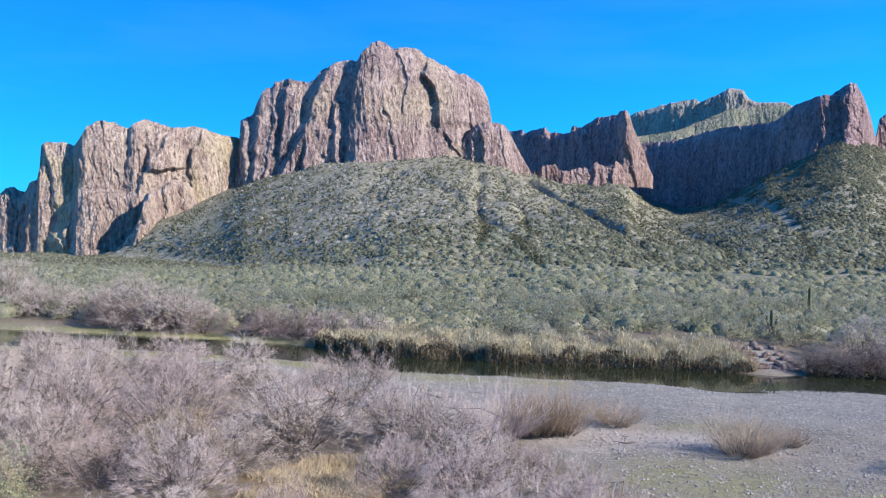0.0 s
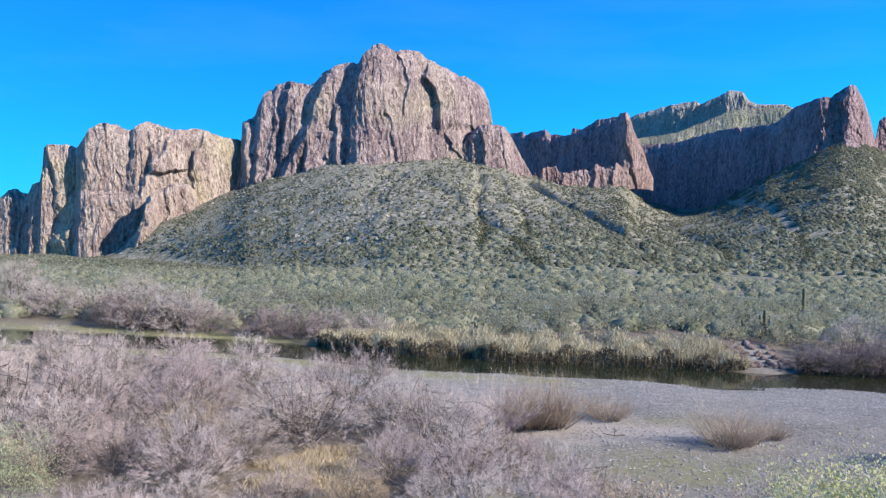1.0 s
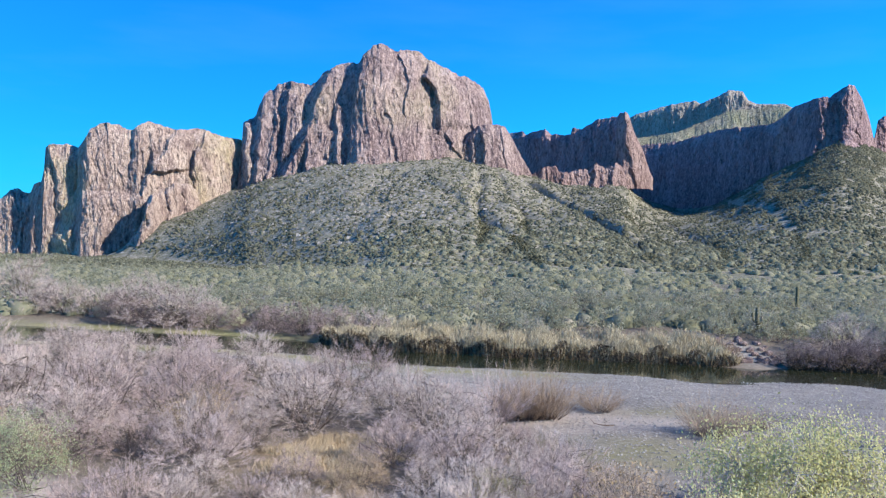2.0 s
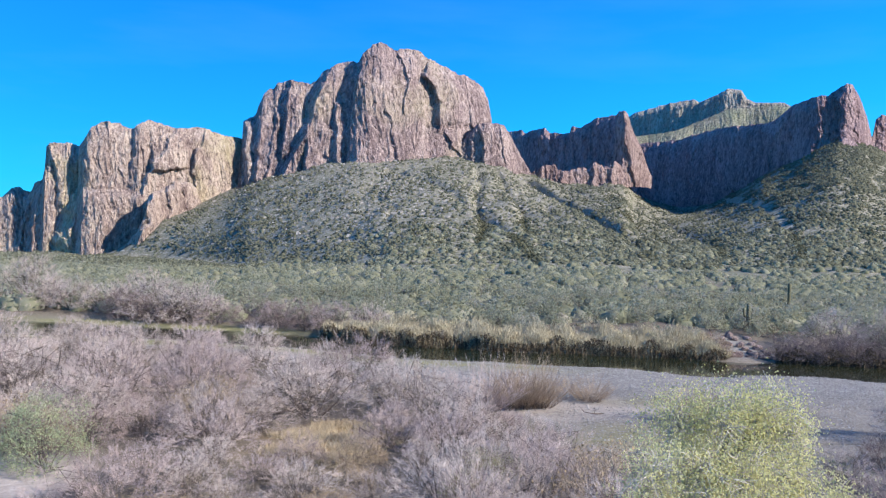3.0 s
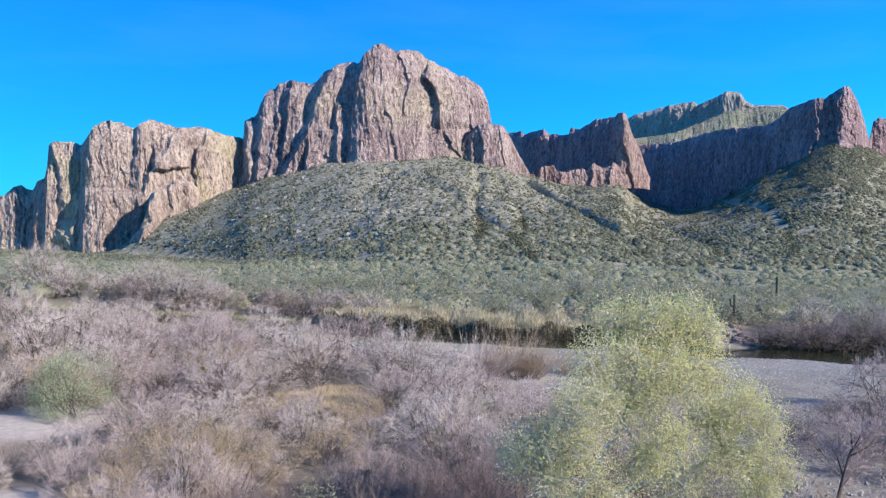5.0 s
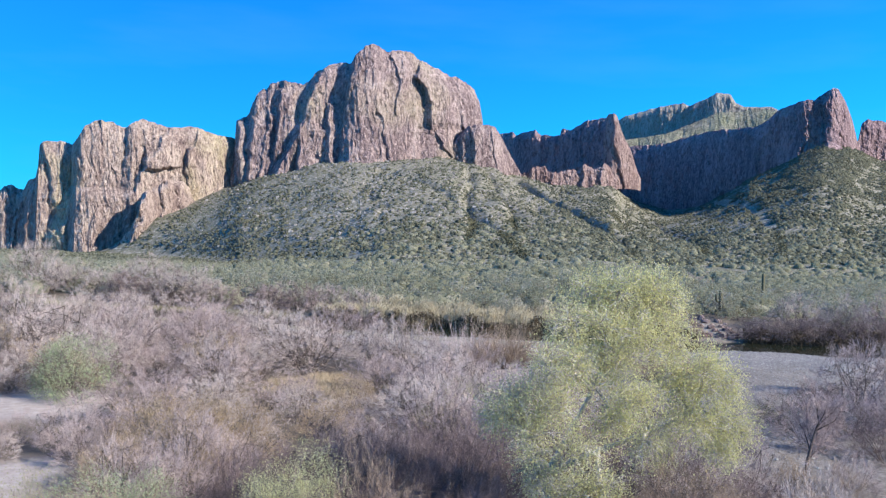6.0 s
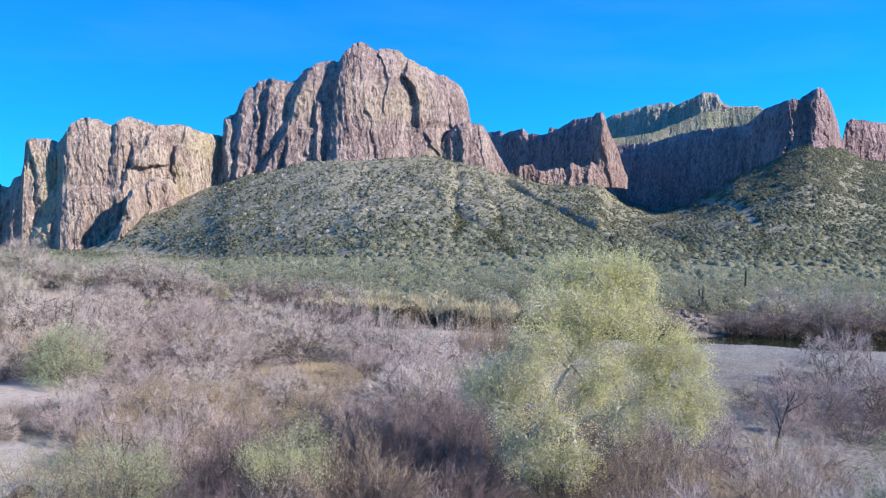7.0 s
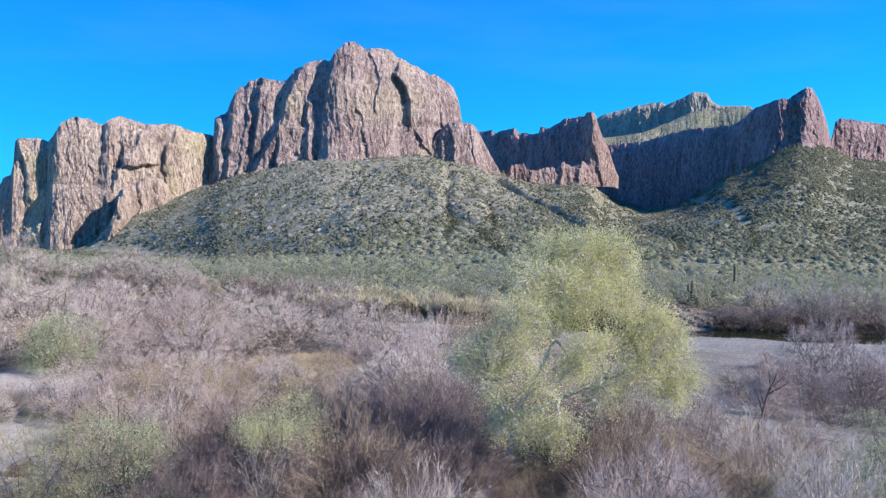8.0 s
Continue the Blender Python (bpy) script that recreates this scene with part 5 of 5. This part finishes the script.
def build_cottonwood():
    rng = np.random.default_rng(12)
    top = tagged(new("cottonwood_tree"), "spreading cottonwood with thin yellow-green leaves and pale limbs", "tree")
    foot = np.array([5.8, 2.7, float(height(5.8, 2.7)[0])])
    top.location = foot
    fork = np.array([6.0, 1.6, 2.7])
    trunk = np.stack([foot - [0, 0, 0.2], foot * 0.5 + fork * 0.5 + [0.12, 0, 0], fork])[None] - foot
    part("trunk", mesh_of("trunk", *tubes(trunk, np.array([0.19]), np.array([0.14]), 9), BARK_PALE, True), top, "pale grey trunk")
    twig, yellow, grey = [], [], []
    mains = [np.array(m, float) for m in (((6.0, 1.6, 2.7), (6.5, 0.6, 4.2), (7.0, -0.2, 5.6), (7.6, -0.2, 6.9)), ((6.0, 1.6, 2.7), (7.3, 0.4, 3.7), (8.6, -0.1, 4.4), (9.8, 0.2, 4.9)),
                                          ((6.0, 1.6, 2.7), (5.8, 0.6, 3.2), (5.4, -0.4, 3.6), (5.2, -1.2, 3.8)))]
    for m in mains:
        part("limb", mesh_of("limb", *tubes(m[None] - foot, np.array([0.10]), np.array([0.03]), 7), BARK_PALE, True), top, "pale grey main limb")
    joints = np.concatenate([m[1:] for m in mains])
    for cx, cy, cz, rx, ry, rz, dull in UPPER_LOBES + LOWER_LOBES:
        c, r = np.array([cx, cy, cz]), np.array([rx, ry, rz])
        s = np.linspace(0, 1, 8)[:, None]
        start = joints[np.argmin(np.linalg.norm(joints - c + [0, 0, 0.6], axis=1))]
        p = start + (c - start) * s + np.sin(s * np.pi) * (rng.normal(0, 0.15, 3) + [0, 0, 0.1]) + rng.normal(0, 0.04, (8, 3)) * s
        part("limb", mesh_of("limb", *tubes(p[None] - foot, np.array([0.07]), np.array([0.02]), 6), BARK_PALE, True), top)
        b, d, _ = offshoots(p[None], 18, 0.8, rng, 0.5)
        sh = shoots(b, unit(d + 1.2 * unit(c + r * ball(rng, len(b)) - b)), rng.uniform(0.5, 1.0, len(b)) * 1.1 * rx, rng, 0.02, 0.25, 5)
        b2, d2, _ = offshoots(sh, 9, 0.7, rng, 0.2)
        sh2 = shoots(b2, d2, rng.uniform(0.25, 0.6, len(b2)), rng, -0.15, 0.25, 4)
        twig += [sh, sh2]
        # leaves hang in strings off the shoots, thickest at the lobe's skin, thinning out past it
        k = int(60 * rx * ry + 24)
        e = ball(rng, k)
        e[:, 2] = np.where(e[:, 2] < -0.3, -e[:, 2], e[:, 2])
        e = c + r * e * rng.uniform(0.4, 1.4, (k, 1))
        ends = np.concatenate([sh2[:, -1], sh2[:, 2], e, e, e])
        i = rng.integers(0, len(ends), int(5200 * (rx * ry + 0.25) * (1 - 0.2 * dull)))
        at = ends[i] + rng.normal(size=(len(i), 3)) * [0.085, 0.085, 0.20] - [0, 0, 0.08]
        pick = rng.uniform(0, 1, len(at)) < dull
        yellow.append(at[~pick])
        grey.append(at[pick])
    tw = [tubes(t - foot, np.full(len(t), 0.016 if t.shape[1] == 5 else 0.007), np.full(len(t), 0.007 if t.shape[1] == 5 else 0.003)) for t in twig]
    part("branchwork", mesh_of("branchwork", *joined(*tw), BARK_PALE), top, "fine pale twigs")
    part("crown", mesh_of("crown", *leaves_at(np.concatenate(yellow) - foot, 0.05, rng, 0.7), LEAF_YELLOW), top, "sparse yellow-green leaves")
    part("crown", mesh_of("crown", *leaves_at(np.concatenate(grey) - foot, 0.05, rng, 0.7), LEAF_GREY), top, "grey-green leaves of the shaded side, coloured lighter to offset the shade")


build_cottonwood()


def build_sapling():
    top = bare_bush(300, 3.15, TWIG_GREY, stem_mat=BARK_PALE, stems=12, k1=7, k2=6, k3=2, fan=0.55, reach=(0.35, 0.62), twig=0.012, wide=0.5, leaf_low=0.68, leafy=13000, leaf_mat=LEAF_YELLOW, leaf=0.032)
    top.name = "willow_sapling"
    top.matrix_basis = spot(-0.6, -3.5, 1.0)
    tagged(top, "small pale-stemmed sapling with yellow-green leaves", "tree")


build_sapling()


def build_bare_tree(x, y, tall):
    """A leafless small tree: a dark leaning trunk that forks low, and a thin twig crown."""
    rng = np.random.default_rng(41)
    top = tagged(new("bare_tree"), "small leafless tree with a dark forked trunk", "tree")
    top.location = (x, y, float(height(x, y)[0]) - 0.05)
    s = np.linspace(0, 1, 5)
    main = np.stack([0.16 * tall * s ** 1.5 + 0.05 * np.sin(5 * s), 0.05 * s, 0.62 * tall * s], 1)
    part("trunk", mesh_of("trunk", *tubes(main[None], np.array([0.022 * tall]), np.array([0.008 * tall]), 7), BARK, True), top)
    b, d, _ = offshoots(main[None], 9, 0.75, rng, 0.22)
    d[:, 2] = np.abs(d[:, 2]) + 0.25
    limbs = shoots(b, unit(d), tall * rng.uniform(0.25, 0.45, 9), rng, 0.1, 0.2, 5)
    for one in limbs:
        part("limb", mesh_of("limb", *tubes(one[None], np.array([0.009 * tall]), np.array([0.003 * tall]), 5), BARK, True), top)
    b2, d2, _ = offshoots(limbs, 30, 0.8, rng, 0.15)
    twigs = shoots(b2, d2, tall * rng.uniform(0.08, 0.2, len(b2)), rng, 0.1, 0.2, 4)
    b3, d3, _ = offshoots(twigs, 20, 0.7, rng, 0.1)
    fine = slivers(b3, b3 + unit(d3 + [0, 0, 0.15]) * (tall * rng.uniform(0.03, 0.09, len(b3)))[:, None], np.full(len(b3), 0.013), rng)
    part("twig_crown", mesh_of("twig_crown", *joined(tubes(twigs, np.full(len(twigs), 0.009), np.full(len(twigs), 0.003)), fine), TWIG_MAUVE), top, "thin grey-mauve twigs")


build_bare_tree(17.9, 12.3, 4.1)


def build_saguaro(x, y, tall, arms):
    top = tagged(new("saguaro"), "tall green saguaro cactus on the plain", "cactus", "saguaros")
    top.location = (x, y, float(height(x, y)[0]))
    def ribbed(path, r):
        s = np.arange(24)
        v, f = tubes(path[None], np.array([r]), np.array([r]), 24)
        v = v.reshape(-1, 24, 3)
        mid = v.mean(1, keepdims=True)
        k = np.where(s % 2 == 0, 1.0, 0.84)[None, :, None] * np.concatenate([np.ones(len(v) - 2), [0.75, 0.15]])[:, None, None]
        return (mid + (v - mid) * k).reshape(-1, 3), f
    z = np.concatenate([np.linspace(-0.2, tall - 0.3, 5), [tall - 0.1, tall]])
    part("trunk", mesh_of("trunk", *ribbed(np.stack([z * 0, z * 0, z], 1), 0.24 + tall * 0.01), CACTUS, True), top)
    for h, side, up in arms:
        p = np.array([(0, 0, h), (side * 0.4, 0, h + 0.05), (side * 0.62, 0, h + 0.35), (side * 0.65, 0, h + up * 0.6), (side * 0.65, 0, h + up * 0.9), (side * 0.65, 0, h + up)])
        part("arm", mesh_of("arm", *ribbed(p, 0.17), CACTUS, True), top)


build_saguaro(40.9, 100.8, 3.8, ((1.4, 1, 1.7), (1.8, -1, 1.4)))
build_saguaro(57.2, 129.8, 4.6, ())

# ---- small things ----
def build_log(x, y, turn, length, thick, label, name="driftwood_log", twigs=3, seed=1):
    """A dead branch lying on the ground."""
    rng = np.random.default_rng(seed)
    top = tagged(new(name), label, "driftwood")
    top.matrix_basis = pose(x, y, float(height(x, y)[0]) + thick * 0.5, 0, 0, turn)
    s = np.linspace(0, 1, 7)
    p = np.stack([(s - 0.5) * length, 0.12 * length * np.sin(s * 3), 0.10 * length * s * s], 1)
    part("stem", mesh_of("stem", *tubes(p[None], np.array([thick]), np.array([thick * 0.35]), 7), BARK, True), top)
    b, d, _ = offshoots(p[None], twigs, 0.7, rng, 0.3)
    d[:, 2] = np.abs(d[:, 2])
    for one in shoots(b, d, np.full(twigs, length * 0.35), rng, 0.05, 0.15, 4):
        part("branch", mesh_of("branch", *tubes(one[None], np.array([thick * 0.4]), np.array([thick * 0.12]), 5), BARK, True), top)


build_log(-1.0, 55.2, 170, 2.4, 0.10, "dark driftwood log stranded on the gravel", twigs=2, seed=5)
build_log(-9.5, 36.5, 20, 4.0, 0.08, "fallen dead branch in front of a grey bush", "fallen_branch", 4, 6)
build_log(-11.5, 37.5, 35, 3.2, 0.07, "fallen dead branch in front of a grey bush", "fallen_branch", 3, 7)
build_log(11.2, 41.6, 200, 1.6, 0.06, "dead branch beside a small bush on the gravel", "fallen_branch", 2, 8)
build_log(12.5, 6.5, 150, 2.6, 0.05, "fallen reddish dead branch among bushes", "fallen_branch", 4, 9)


def build_boulder(x, y, r, seed):
    rng = np.random.default_rng(seed)
    nu, nv = 9, 7
    a, b = np.meshgrid(np.linspace(0, 2 * np.pi, nu), np.linspace(-1.5, 1.5, nv), indexing="ij")
    d = np.stack([np.cos(a) * np.cos(b), np.sin(a) * np.cos(b), 0.7 * np.sin(b)], -1).reshape(-1, 3)
    k = 1 + 0.35 * value_noise(d[:, 0] * 1.7 + seed, d[:, 1] * 1.7, d[:, 2] * 1.7, seed)
    ob = new("boulder", mesh_of("boulder", d * (k * r)[:, None] * rng.uniform(0.8, 1.25, 3), grid_faces(nu, nv), ROCK))
    ob.location = (x, y, float(height(x, y)[0]) + 0.3 * r)
    tagged(ob, "grey-brown weathered boulder on the bank", "boulder", "boulders on the far bank")


rng = np.random.default_rng(31)
for x, y in scatter(rng, 34, (31.5, 83.5, 39, 93), 0.9, lambda x, y: True):
    build_boulder(x, y, rng.uniform(0.25, 0.6), int(rng.integers(1, 999)))
for x, y in scatter(rng, 26, (-10, 69.5, 6, 74), 0.8, lambda x, y: True):
    build_boulder(x, y, rng.uniform(0.08, 0.2), int(rng.integers(1, 999)))
for x, y in ((-10.6, -0.6), (-9.4, 0.4), (-11.6, 1.6), (13.2, 11.8), (15.4, 8.4)):
    build_boulder(x, y, rng.uniform(0.3, 0.6), int(rng.integers(1, 999)))

for ob in PARENTS:
    for o in (*ob.children_recursive, ob):
        bpy.data.objects.remove(o)
